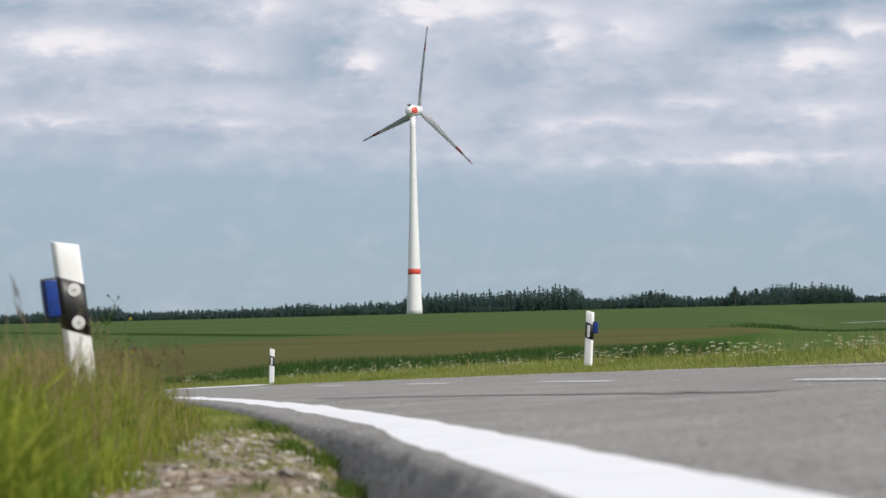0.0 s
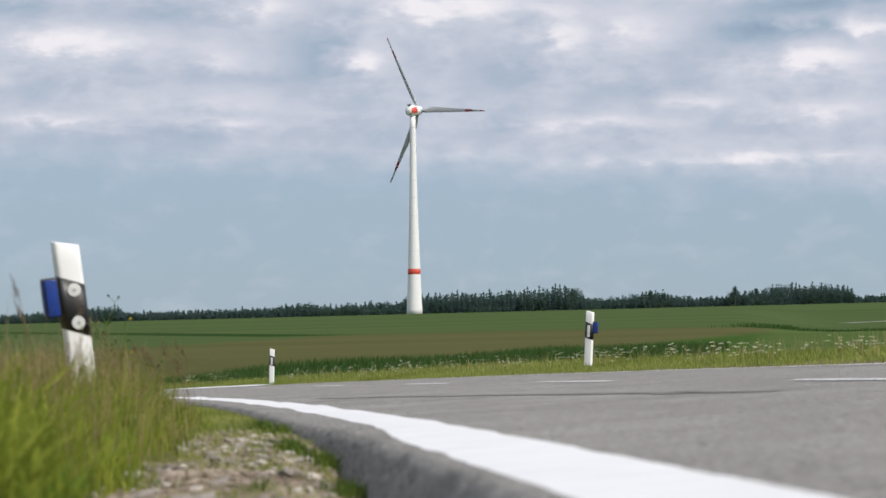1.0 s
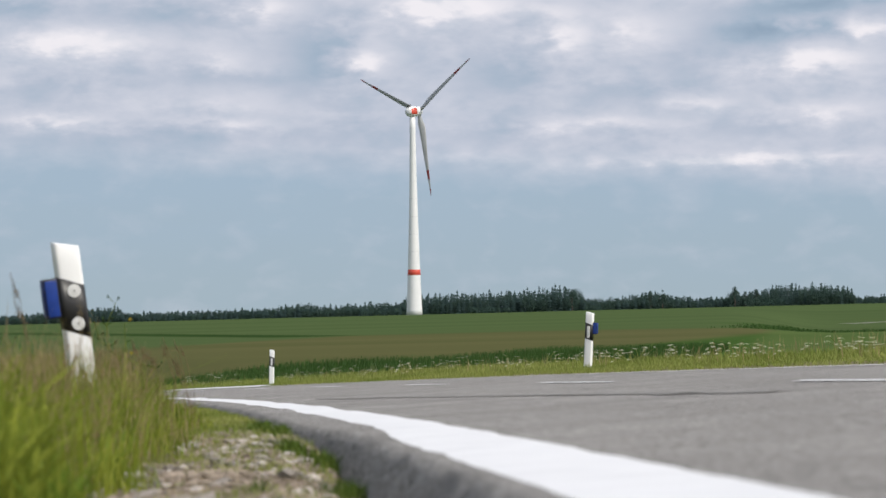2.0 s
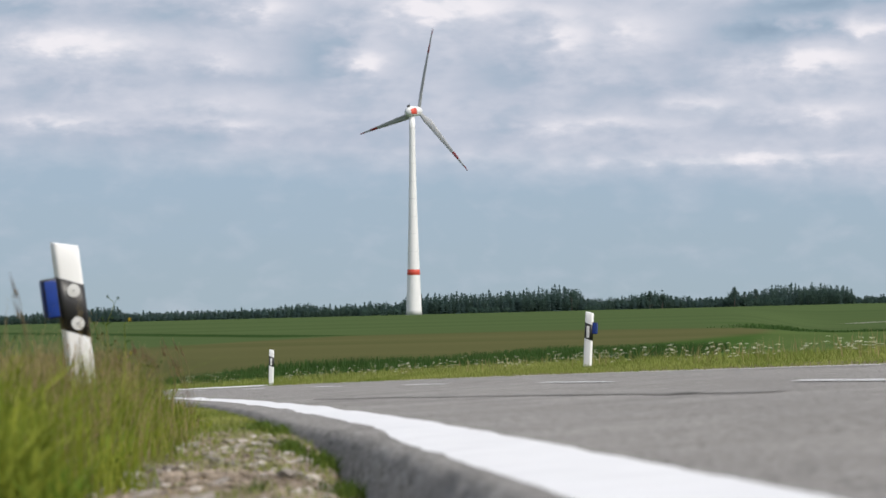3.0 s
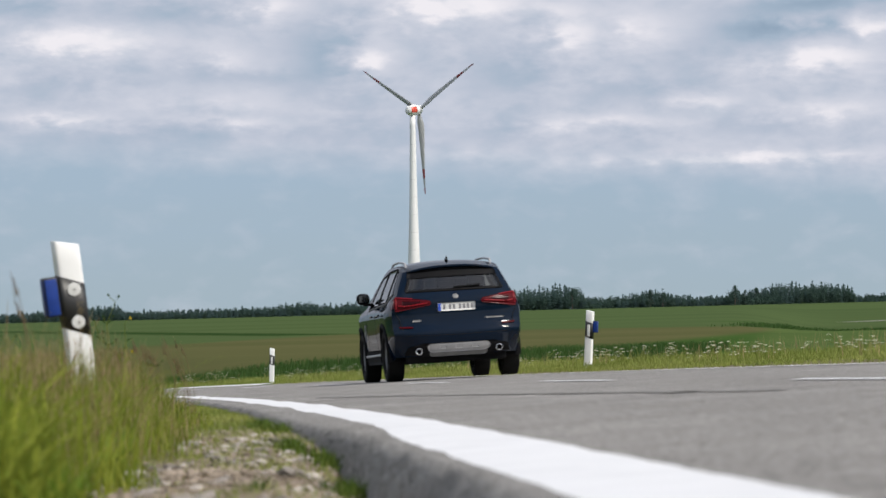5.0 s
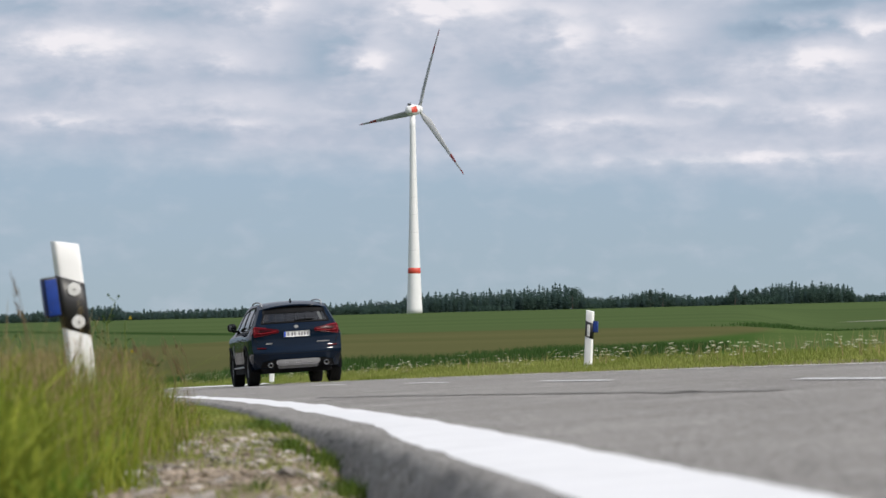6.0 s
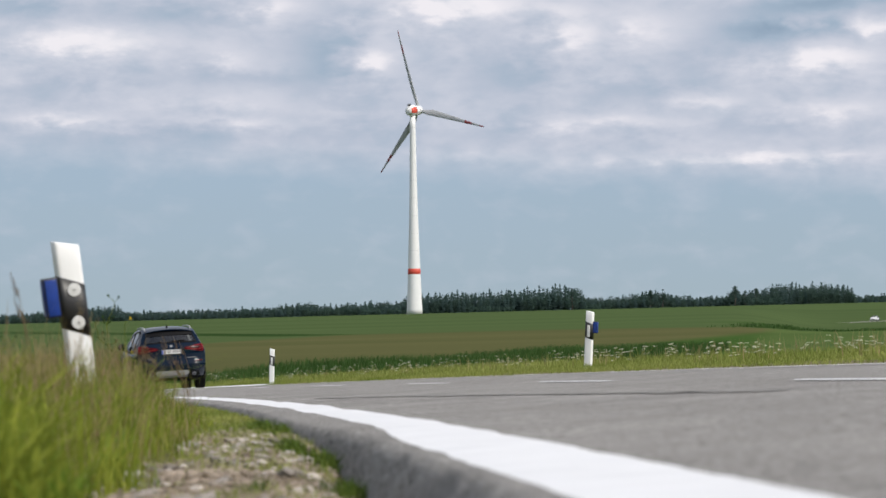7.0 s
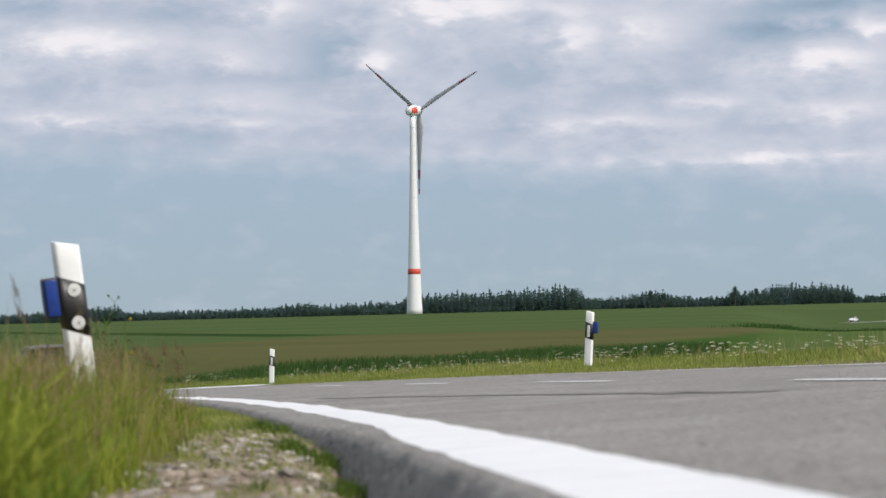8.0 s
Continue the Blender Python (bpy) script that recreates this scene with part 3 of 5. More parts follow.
def fir(vs, fs, x, y, z, h, rng):
    """A spruce: uneven drooping whorls, broad and dense below, pointed above."""
    layers, n = 9, 8
    rad = rng.uniform(2.2, 3.4)
    b = len(vs)
    vs.extend([(x - 0.25, y, z), (x + 0.25, y, z), (x, y, z + h * 0.85)])
    fs.append((b, b + 1, b + 2))
    for k in range(layers):
        f = k / (layers - 1)
        zz = z + h * (0.04 + 0.86 * f)
        r = rad * (1 - f) ** 0.75 * rng.uniform(0.8, 1.15) + 1.05
        b = len(vs)
        vs.append((x + rng.uniform(-0.2, 0.2), y, zz + h * 0.09))
        a0 = rng.uniform(0, 6.28)
        for i in range(n):
            a = a0 + 6.283 * i / n
            rr = r * rng.uniform(0.6, 1.15)
            vs.append((x + rr * math.cos(a), y + rr * math.sin(a), zz - rng.uniform(0.0, 0.7)))
        for i in range(n):
            fs.append((b, b + 1 + i, b + 1 + (i + 1) % n))


def leafball(vs, fs, c, r, count, size, rng):
    """Loose leaf clumps round a centre, denser outside, with gaps."""
    for _ in range(count):
        d = Vector((rng.gauss(0, 1), rng.gauss(0, 1), rng.gauss(0, 1))).normalized()
        p = Vector(c) + d * r * rng.uniform(0.55, 1.1)
        s = size * rng.uniform(0.6, 1.4)
        u = Vector((rng.gauss(0, 1), rng.gauss(0, 1), rng.gauss(0, 1))).normalized()
        w = d.cross(u)
        b = len(vs)
        vs.extend([tuple(p - u * s), tuple(p + w * s * 0.7), tuple(p + u * s), tuple(p - w * s * 0.6 + d * s * 0.3)])
        fs.extend([(b, b + 1, b + 2), (b, b + 2, b + 3)])


def build_woods():
    rng = random.Random(5)
    vs, fs = [], []
    lv, lf = [], []
    for row, (dist, gap, k) in enumerate(((2600, 3.0, 0.76), (2606, 2.8, 0.86), (2614, 2.8, 0.95), (2624, 3.0, 1.0), (2636, 3.6, 1.04))):
        u = -260.0
        while u < 1830:
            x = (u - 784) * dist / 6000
            y = dist + rng.uniform(-3, 3)
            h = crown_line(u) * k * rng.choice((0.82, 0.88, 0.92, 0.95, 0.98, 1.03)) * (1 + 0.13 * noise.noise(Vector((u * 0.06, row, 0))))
            z = float(land_z(x, y)) - 0.4
            light = noise.noise(Vector((u * 0.012, row * 0.4, 7.0)))
            if rng.random() < 0.45 + 0.6 * max(light, 0):
                h *= 0.94
                leafball(lv, lf, (x, y, z + h * 0.42), h * 0.30, 90, 0.7, rng)
                leafball(lv, lf, (x + rng.uniform(-1, 1), y, z + h * 0.66), h * 0.24, 90, 0.6, rng)
                leafball(lv, lf, (x + rng.uniform(-0.6, 0.6), y, z + h * 0.84), h * 0.14, 50, 0.5, rng)
                lv.extend([(x - .3, y, z), (x + .3, y, z), (x, y, z + h * .6)])
                lf.append((len(lv) - 3, len(lv) - 2, len(lv) - 1))
            else:
                fir(vs, fs, x, y, z, h, rng)
            u += gap * 6000 / dist * rng.uniform(0.6, 1.4)
    tagged(part("fir_wood", (vs, fs), M_FIR_HAZED), "dark spruce wood along the ridge behind the fields", "woods", kind="stuff")
    for u0, u1, h in ((830, 905, 5.5), (1325, 1385, 8.0), (1035, 1060, 5), (640, 715, 6)):
        for _ in range(int((u1 - u0) / 4)):
            u = rng.uniform(u0, u1)
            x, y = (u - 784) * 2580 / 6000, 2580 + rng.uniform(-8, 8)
            hh = h * rng.uniform(0.7, 1.1)
            leafball(lv, lf, (x, y, float(land_z(x, y)) + hh * 0.5 + 3), hh * 0.5, 60, 0.8, rng)
    tagged(part("broadleaf_wood", (lv, lf), M_BROADLEAF_HAZED, None, "", False), "lighter broadleaf trees and shrubs along the wood edge", "woods", kind="stuff")


build_woods()


def build_tree(u, dist, h, label, seed):
    """A broad tree at the edge of the wood, with limbs and an uneven crown of leaf clumps."""
    rng = random.Random(seed)
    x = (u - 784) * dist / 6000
    t = tagged(empty("tree", Matrix.Translation((x, dist, float(land_z(x, dist)) - 0.2))), label, "tree", "trees at the wood edge")
    vs, fs = lathe([(0.45, -0.3), (0.36, 1.0), (0.28, h * 0.4), (0.16, h * 0.7), (0.02, h * 0.9)], 10)
    for k in range(6):
        a = k * 1.05
        stalk(vs, fs, (0, 0, h * (0.3 + 0.07 * k)), (math.cos(a) * h * 0.16, math.sin(a) * h * 0.16, h * (0.45 + 0.07 * k)), 0.10)
    part("trunk", (vs, fs), M_BARK, t)
    lv, lf = [], []
    for k in range(16):
        f = rng.uniform(0.2, 0.93)
        a, q = rng.uniform(0, 6.28), h * 0.19 * math.sin(math.pi * min(1.0, f + 0.12)) * rng.uniform(0.5, 1.1)
        leafball(lv, lf, (q * math.cos(a), q * math.sin(a), h * f), h * rng.uniform(0.07, 0.11), 60, 0.45, rng)
    leafball(lv, lf, (0, 0, h * 0.95), h * 0.05, 40, 0.4, rng)
    tagged(part("crown", (lv, lf), M_BROADLEAF_HAZED, t, "", False), kind="stuff")


for u, dist, h, label, seed in ((1300, 2592, 20.0, "single dark broad tree rising above the wood edge", 1), (1318, 2590, 16.0, "rounded dark green tree at the wood edge", 2),
                                (1338, 2590, 17.5, "rounded dark green tree at the wood edge", 3), (1150, 2590, 18.0, "pale green broadleaf tree at the wood edge", 4),
                                (1172, 2590, 18.5, "pale green broadleaf tree at the wood edge", 5), (1012, 2588, 21.0, "tall green tree at the end of the wood", 6)):
    build_tree(u, dist, h, label, seed)


# ---- grass and plants ----
def blades(count, place, size, mat, name, label, lean=0.35, seed=1, seg=3):
    """Bent tapering blades in one mesh; place(rng) gives x, y and size(rng, x, y) gives height and width."""
    rng = np.random.default_rng(seed)
    x, y = place(rng, count)
    h, w = size(rng, x, y)
    keep = h > 0.005
    x, y, h, w = x[keep], y[keep], h[keep], w[keep]
    n = len(x)
    z = land_z(x, y) - 0.01
    a = rng.uniform(0, 2 * np.pi, n)
    ln = np.abs(rng.normal(0, lean, n)) * h
    b = rng.uniform(0, 2 * np.pi, n)
    vs = np.zeros((n, seg * 2 + 1, 3))
    for j in range(seg + 1):
        f = j / seg
        cx, cy, cz = x + np.cos(b) * ln * f * f, y + np.sin(b) * ln * f * f, z + h * (f - 0.12 * f * f * (ln / h))
        if j == seg:
            vs[:, seg * 2] = np.stack([cx, cy, cz], 1)
        else:
            ww = w * (1 - 0.55 * f) / 2
            vs[:, 2 * j] = np.stack([cx - np.cos(a) * ww, cy - np.sin(a) * ww, cz], 1)
            vs[:, 2 * j + 1] = np.stack([cx + np.cos(a) * ww, cy + np.sin(a) * ww, cz], 1)
    base = np.arange(n)[:, None] * (seg * 2 + 1)
    fs = []
    for j in range(seg - 1):
        fs.append(base + np.array([[2 * j, 2 * j + 1, 2 * j + 3, 2 * j + 2]]))
    quads = np.concatenate(fs).tolist()
    tris = (base + np.array([[seg * 2 - 2, seg * 2 - 1, seg * 2]])).tolist()
    ob = part(name, (vs.reshape(-1, 3).tolist(), quads + tris), mat)
    return tagged(ob, label, "grass", kind="stuff")


def patch_noise(x, y, s, seed):
    return np.array([noise.noise(Vector((a * s, b * s, seed))) for a, b in zip(x, y)])


def verge_near(rng, n):
    y = 6.5 + 26 * rng.random(n) ** 1.5
    off = -0.75 - rng.random(n) ** 1.3 * (1.2 + 0.16 * y)
    return edge_x(y) + off, y


def near_height(rng, x, y):
    off = -(x - edge_x(y))
    reach = smoothstep(0.68 + 0.32 * smoothstep(16, 8, y), 1.30 + 0.2 * smoothstep(14, 6, y), off + 0.22 * patch_noise(x, y, 1.2, 3.0))
    h = (0.02 + 0.40 * reach) * rng.uniform(0.45, 1.25, len(x))
    h = h * (0.66 + 0.75 * patch_noise(x, y, 1.6, 14.0) + 0.22 * smoothstep(1.2, 2.2, off))
    thin = rng.random(len(x)) < 0.02 * smoothstep(10, 14, y) + np.maximum(reach - 0.04, 0) * 1.2
    broad = np.where(patch_noise(x, y, 0.7, 5.0) + 0.3 * smoothstep(11, 7, y) > 0.1, 1.9, 1.0)
    return np.where(thin, h, 0), (0.004 + 0.006 * rng.random(len(x))) * broad


def verge_far(rng, n):
    y = 16 + 110 * rng.random(n) ** 1.2
    off = 5.45 + rng.random(n) ** 1.2 * (2.0 + 0.006 * y)
    return edge_x(y) + off, y


def far_height(rng, x, y):
    off = x - edge_x(y)
    h = (0.05 + 0.13 * smoothstep(5.6, 7.4, off)) * (0.6 + 0.5 * smoothstep(25, 70, y)) * rng.uniform(0.5, 1.3, len(x))
    return h, 0.008 + 0.008 * rng.random(len(x))


def herb_place(rng, n):
    y = 5.6 + 11 * rng.random(n) ** 1.2
    off = -1.12 - rng.random(n) ** 1.1 * (0.4 + 0.14 * y)
    return edge_x(y) + off, y


def herb_size(rng, x, y):
    k = patch_noise(x, y, 1.7, 23.0)
    return np.where(k > -0.08, rng.uniform(0.06, 0.22, len(x)) * (0.8 + 0.6 * k), 0), rng.uniform(0.008, 0.017, len(x))


def straw_place(rng, n):
    y = 14.5 + 8.0 * rng.random(n)
    x = -0.128 * y + rng.normal(0, 0.09, n) * y / 15
    return x, y


def straw_size(rng, x, y):
    return rng.uniform(0.2, 0.46, len(x)), rng.uniform(0.002, 0.005, len(x))


def build_grass():
    blades(60000, verge_near, near_height, M_GRASS, "verge_grass", "tall fresh green grass on the near verge", 0.6, 1)
    blades(4200, herb_place, herb_size, M_HERB, "broad_leaves", "broad fresh green herb leaves low in the verge grass", 0.9, 51, 4)
    blades(9000, straw_place, straw_size, M_DRY, "straw_patch", "pale straw-coloured seeding grass behind the leaning post", 0.35, 52)
    blades(30000, lambda r, n: (lambda y: (edge_x(y) - 0.8 - r.random(n) ** 1.2 * (1.2 + 0.16 * y), y))(10.5 + 22 * r.random(n)), lambda r, x, y: (near_height(r, x, y)[0] * 1.15, 0.003 + 0.002 * r.random(len(x))), M_DRY, "dry_grass", "dry straw-coloured grass stalks on the near verge", 0.25, 2)
    blades(60000, verge_far, far_height, M_GRASS_FAR, "far_verge_grass", "short yellow-green grass along the far road edge", 0.4, 3)


build_grass()


# ---- the car ----
def glass_material(name, tint, ior=1.52):
    m = bpy.data.materials.new(name)
    m.use_nodes = True
    m.node_tree.nodes.remove(m.node_tree.nodes["Principled BSDF"])
    tr = node(m, "ShaderNodeBsdfTransparent", Color=(*tint, 1))
    gl = node(m, "ShaderNodeBsdfGlossy", Roughness=0.03)
    fr = node(m, "ShaderNodeFresnel", IOR=ior)
    mx = node(m, "ShaderNodeMixShader")
    link(m, fr.outputs[0], mx.inputs[0])
    link(m, tr.outputs[0], mx.inputs[1])
    link(m, gl.outputs[0], mx.inputs[2])
    link(m, mx.outputs[0], m.node_tree.nodes["Material Output"].inputs["Surface"])
    return m


M_PAINT = noisy("blue_car_paint", (0.0024, 0.0082, 0.0200), (0.0029, 0.0098, 0.0235), 0.32, 1.5, 900.0, 0.0, 0.0005, 0.0, Coat_Weight=0.65, Coat_Roughness=0.03, Coat_IOR=1.40, Specular_IOR_Level=0.0)
M_GLASS = glass_material("tinted_glass", (0.42, 0.46, 0.45), 2.0)
M_GLASS_SIDE = glass_material("privacy_glass", (0.08, 0.10, 0.10), 1.46)
M_CLAD = noisy("black_cladding", (0.008, 0.008, 0.009), (0.014, 0.014, 0.015), 0.75, 5.0, 150.0, 0.2, 0.001, Specular_IOR_Level=0.05)
M_GLOSS_BLACK = noisy("gloss_black", (0.006, 0.006, 0.007), (0.009, 0.009, 0.010), 0.5, 5.0, 150.0, 0.02, 0.0005, Specular_IOR_Level=0.1)
M_TYRE = noisy("tyre_rubber", (0.009, 0.009, 0.009), (0.016, 0.0155, 0.015), 0.85, 6.0, 90.0, 0.3, 0.002, Specular_IOR_Level=0.15)
M_RIM = noisy("alloy", (0.13, 0.134, 0.14), (0.18, 0.184, 0.19), 0.4, 8.0, 60.0, 0.03, 0.001, 0.7)
M_CHROME = noisy("chrome", (0.72, 0.73, 0.75), (0.80, 0.80, 0.82), 0.12, 8.0, 60.0, 0.01, 0.0005, 1.0)
M_SILVER = noisy("satin_silver", (0.36, 0.36, 0.37), (0.43, 0.43, 0.44), 0.42, 8.0, 120.0, 0.03, 0.0005, 0.25)
M_TAIL = noisy("red_lamp", (0.060, 0.002, 0.005), (0.085, 0.003, 0.007), 0.22, 12.0, 200.0, 0.1, 0.001, 0.0, Specular_IOR_Level=0.15)
M_TAIL_BRIGHT = noisy("bright_red_lamp", (0.17, 0.005, 0.010), (0.21, 0.007, 0.013), 0.4, 12.0, 200.0, 0.1, 0.001, 0.0, Specular_IOR_Level=0.15)
M_TAIL_DARK = noisy("dark_red_lamp", (0.022, 0.002, 0.004), (0.034, 0.002, 0.005), 0.25, 12.0, 200.0, 0.1, 0.001, 0.0, Specular_IOR_Level=0.15)
# mirror metal darkened to imitate the reflection of dark surroundings
M_MIRROR_DIMMED = noisy("mirror_dark_reflection", (0.16, 0.18, 0.19), (0.17, 0.19, 0.20), 0.03, 8.0, 60.0, 0.0, 0.0005, 1.0)
M_DULL = noisy("dull_grey_trim", (0.16, 0.16, 0.165), (0.22, 0.22, 0.22), 0.55, 8.0, 120.0, 0.03, 0.0005)
M_PLATE = noisy("number_plate", (0.66, 0.66, 0.65), (0.72, 0.72, 0.71), 0.4, 20.0, 200.0, 0.05, 0.0005)
M_PLATE_BLUE = noisy("plate_blue", (0.01, 0.05, 0.32), (0.015, 0.06, 0.36), 0.4, 20.0, 200.0, 0.05, 0.0005)
M_PLATE_INK = noisy("plate_ink", (0.10, 0.10, 0.11), (0.14, 0.14, 0.15), 0.5, 20.0, 200.0, 0.05, 0.0005)
M_SEAT = noisy("dark_upholstery", (0.02, 0.02, 0.021), (0.032, 0.031, 0.03), 0.8, 6.0, 120.0, 0.3, 0.002)
M_LAMP_CLEAR = noisy("clear_lamp", (0.55, 0.57, 0.6), (0.65, 0.66, 0.68), 0.1, 9.0, 90.0, 0.1, 0.001, 0.3)


def itp(v, pts):
    return float(np.interp(v, [p[0] for p in pts], [p[1] for p in pts]))


def smooth_itp(v, pts):
    """Softened interpolation of a profile."""
    return (itp(v - 0.05, pts) + 2 * itp(v, pts) + itp(v + 0.05, pts)) / 4


ROOF = [(-0.9, 1.548), (-0.6, 1.578), (-0.3, 1.612), (0.0, 1.637), (0.4, 1.657), (0.8, 1.66), (1.1, 1.655), (1.35, 1.635), (1.55, 1.59), (2.0, 1.345), (2.34, 1.14), (2.6, 1.10), (3.1, 1.03), (3.4, 0.965), (3.6, 0.90)]
REAR = [(0.25, -0.72), (0.33, -0.86), (0.42, -0.93), (0.55, -0.975), (0.655, -1.005), (0.70, -0.965), (0.74, -0.928), (0.85, -0.912), (0.97, -0.915), (1.06, -0.938), (1.10, -0.915), (1.16, -0.87), (1.54, -0.58), (1.62, -0.52)]
NOSE = [(0.25, 3.50), (0.4, 3.66), (0.6, 3.72), (0.75, 3.71), (0.88, 3.60), (0.95, 3.52)]
SIDE = [(0.2, 0.880), (0.3, 0.897), (0.5, 0.920), (0.7, 0.936), (0.85, 0.945), (0.94, 0.946), (1.0, 0.926), (1.06, 0.890), (1.3, 0.795), (1.5, 0.70), (1.62, 0.635)]
AXLES = (0.0, 2.864)
WR = 0.372


def side_w(y, z):
    t = 1.0 - 0.055 * max(0, (-0.35 - y) / 0.55) ** 2 - 0.20 * max(0, (y - 2.95) / 0.65) ** 2
    haunch = 0.010 * math.exp(-((y - 0.0) / 0.5) ** 2) + 0.008 * math.exp(-((y - 2.86) / 0.45) ** 2)
    return (smooth_itp(z, SIDE) + haunch * float(smoothstep(0.5, 0.75, z)) * (1 - float(smoothstep(0.9, 1.05, z)))) * t


def roof_edge(y):
    z = smooth_itp(y, ROOF) - 0.06
    return side_w(y, z), z


def ends(y, x, z):
    """Moves a nominal station to the rounded tail or nose."""
    w = max(side_w(-0.9 if y < 1 else 3.6, z), 0.1)
    q = min(1.0, abs(x) / w) ** 3.6
    tuck = 0.13 + 0.20 * (1 - float(smoothstep(0.34, 0.66, z)))
    if y < -0.2:
        return -0.2 + (y + 0.2) * ((smooth_itp(z, REAR) + tuck * q + 0.2) / -0.7)
    if y > 3.0:
        return 3.0 + (y - 3.0) * ((smooth_itp(z, NOSE) - 0.16 * q - 3.0) / 0.6)
    return y


def side_at(sgn):
    def fn(y, z, o=0.0):
        w = side_w(y, z)
        return (sgn * (w + o), ends(y, w, z), z)
    return fn


def rear_at(x, z, o=0.0):
    y = ends(-0.9, x, z)
    return (x * (1 + o * 0.3), y - o, z)


def nose_at(x, z, o=0.0):
    return (x, ends(3.6, x, z) + o, z)


def roof_at(x, y, o=0.0):
    w, ze = roof_edge(y)
    z = ze + 0.06 * (1 - min(1.0, abs(x) / w) ** 2.5)
    return (x, ends(y, x, z), z + o)


def low_z(y):
    z = 0.30
    for a in AXLES:
        d = abs(y - a)
        if d < 0.425:
            z = max(z, 0.345 + math.sqrt(0.425 ** 2 - d * d))
    return z


def inside(poly, u, v):
    hit = False
    for (x1, y1), (x2, y2) in zip(poly, poly[1:] + poly[:1]):
        if (y1 > v) != (y2 > v) and u < (x2 - x1) * (v - y1) / (y2 - y1) + x1:
            hit = not hit
    return hit


def outward(vs, fs, n):
    """Turns the first n faces away from the middle of the car."""
    total = 0.0
    for f in fs[:n]:
        a, b, c = (Vector(vs[i]) for i in f[:3])
        total += (b - a).cross(c - a).dot((a + c) / 2 - Vector((0, 1.3, 0.8)))
    return vs, (fs if total > 0 else [tuple(reversed(f)) for f in fs])


def grid(fn, us, vs_, holes=()):
    """A sheet over u and v (v may depend on u), left open inside the holes."""
    vs, fs = [], []
    uv = [[(u, v) for v in (vs_(u) if callable(vs_) else vs_)] for u in us]
    n = len(uv[0])
    for row in uv:
        vs.extend(fn(u, v) for u, v in row)
    for j in range(len(us) - 1):
        for i in range(n - 1):
            cu = (uv[j][i][0] + uv[j + 1][i + 1][0]) / 2
            cv = (uv[j][i][1] + uv[j + 1][i + 1][1]) / 2
            if any(inside(h, cu, cv) for h in holes):
                continue
            fs.append((j * n + i, j * n + i + 1, (j + 1) * n + i + 1, (j + 1) * n + i))
    return outward(vs, fs, len(fs))


def patch(fn, quad, o=0.006, depth=0.02, nu=14, nv=8, round_=0.0):
    """A raised piece with sides, on a surface between four corners (u, v)."""
    vs, fs = [], []
    for layer in (o, o - depth):
        for j in range(nv + 1):
            for i in range(nu + 1):
                a, b = i / nu, j / nv
                if round_:
                    t = max(0.0, (abs(2 * a - 1) - (1 - round_)) / round_)
                    b = 0.5 + (b - 0.5) * math.sqrt(1 - 0.8 * t * t)
                u = (quad[0][0] * (1 - a) + quad[1][0] * a) * (1 - b) + (quad[3][0] * (1 - a) + quad[2][0] * a) * b
                v = (quad[0][1] * (1 - a) + quad[1][1] * a) * (1 - b) + (quad[3][1] * (1 - a) + quad[2][1] * a) * b
                e = min(i, nu - i, j * 2, (nv - j) * 2)
                vs.append(fn(u, v, layer - (0.003 if e == 0 and layer == o else 0)))
    n = nu + 1
    L = n * (nv + 1)
    for j in range(nv):
        for i in range(nu):
            q = (j * n + i, j * n + i + 1, (j + 1) * n + i + 1, (j + 1) * n + i)
            fs.append(q)
    rim = [i for i in range(nu + 1)] + [j * n + nu for j in range(1, nv + 1)] + [nv * n + i for i in range(nu - 1, -1, -1)] + [j * n for j in range(nv - 1, 0, -1)]
    for k in range(len(rim)):
        a, b = rim[k], rim[(k + 1) % len(rim)]
        fs.append((a, b, b + L, a + L))
    return outward(vs, fs, nu * nv)


def ribbon(fn, pts, width, o=0.006, depth=0.012):
    """A narrow strip along points (u, v) on a surface."""
    vs, fs = [], []
    for k, (u, v) in enumerate(pts):
        u0, v0 = pts[max(k - 1, 0)]
        u1, v1 = pts[min(k + 1, len(pts) - 1)]
        d = math.hypot(u1 - u0, v1 - v0) or 1
        nx, ny = -(v1 - v0) / d * width / 2, (u1 - u0) / d * width / 2
        vs.extend([fn(u - nx, v - ny, o - depth), fn(u - nx, v - ny, o), fn(u + nx, v + ny, o), fn(u + nx, v + ny, o - depth)])
    for k in range(len(pts) - 1):
        for i in range(3):
            fs.append((4 * k + i, 4 * k + i + 1, 4 * k + i + 5, 4 * k + i + 4))
    return vs, fs


def line(a, b, n=12):
    return [(a[0] + (b[0] - a[0]) * i / n, a[1] + (b[1] - a[1]) * i / n) for i in range(n + 1)]


REAR_GLASS = [(-0.675, 1.215), (0.675, 1.215), (0.59, 1.43), (-0.59, 1.43)]
SIDE_GLASS = [[(0.94, 1.075), (1.98, 1.055), (1.50, 1.46), (0.94, 1.535)],
              [(-0.02, 1.10), (0.87, 1.077), (0.87, 1.54), (-0.02, 1.545)],
              [(-0.60, 1.20), (-0.09, 1.105), (-0.09, 1.54), (-0.46, 1.50)]]
SCREEN = [(-0.70, 2.27), (0.70, 2.27), (0.58, 1.52), (-0.58, 1.52)]


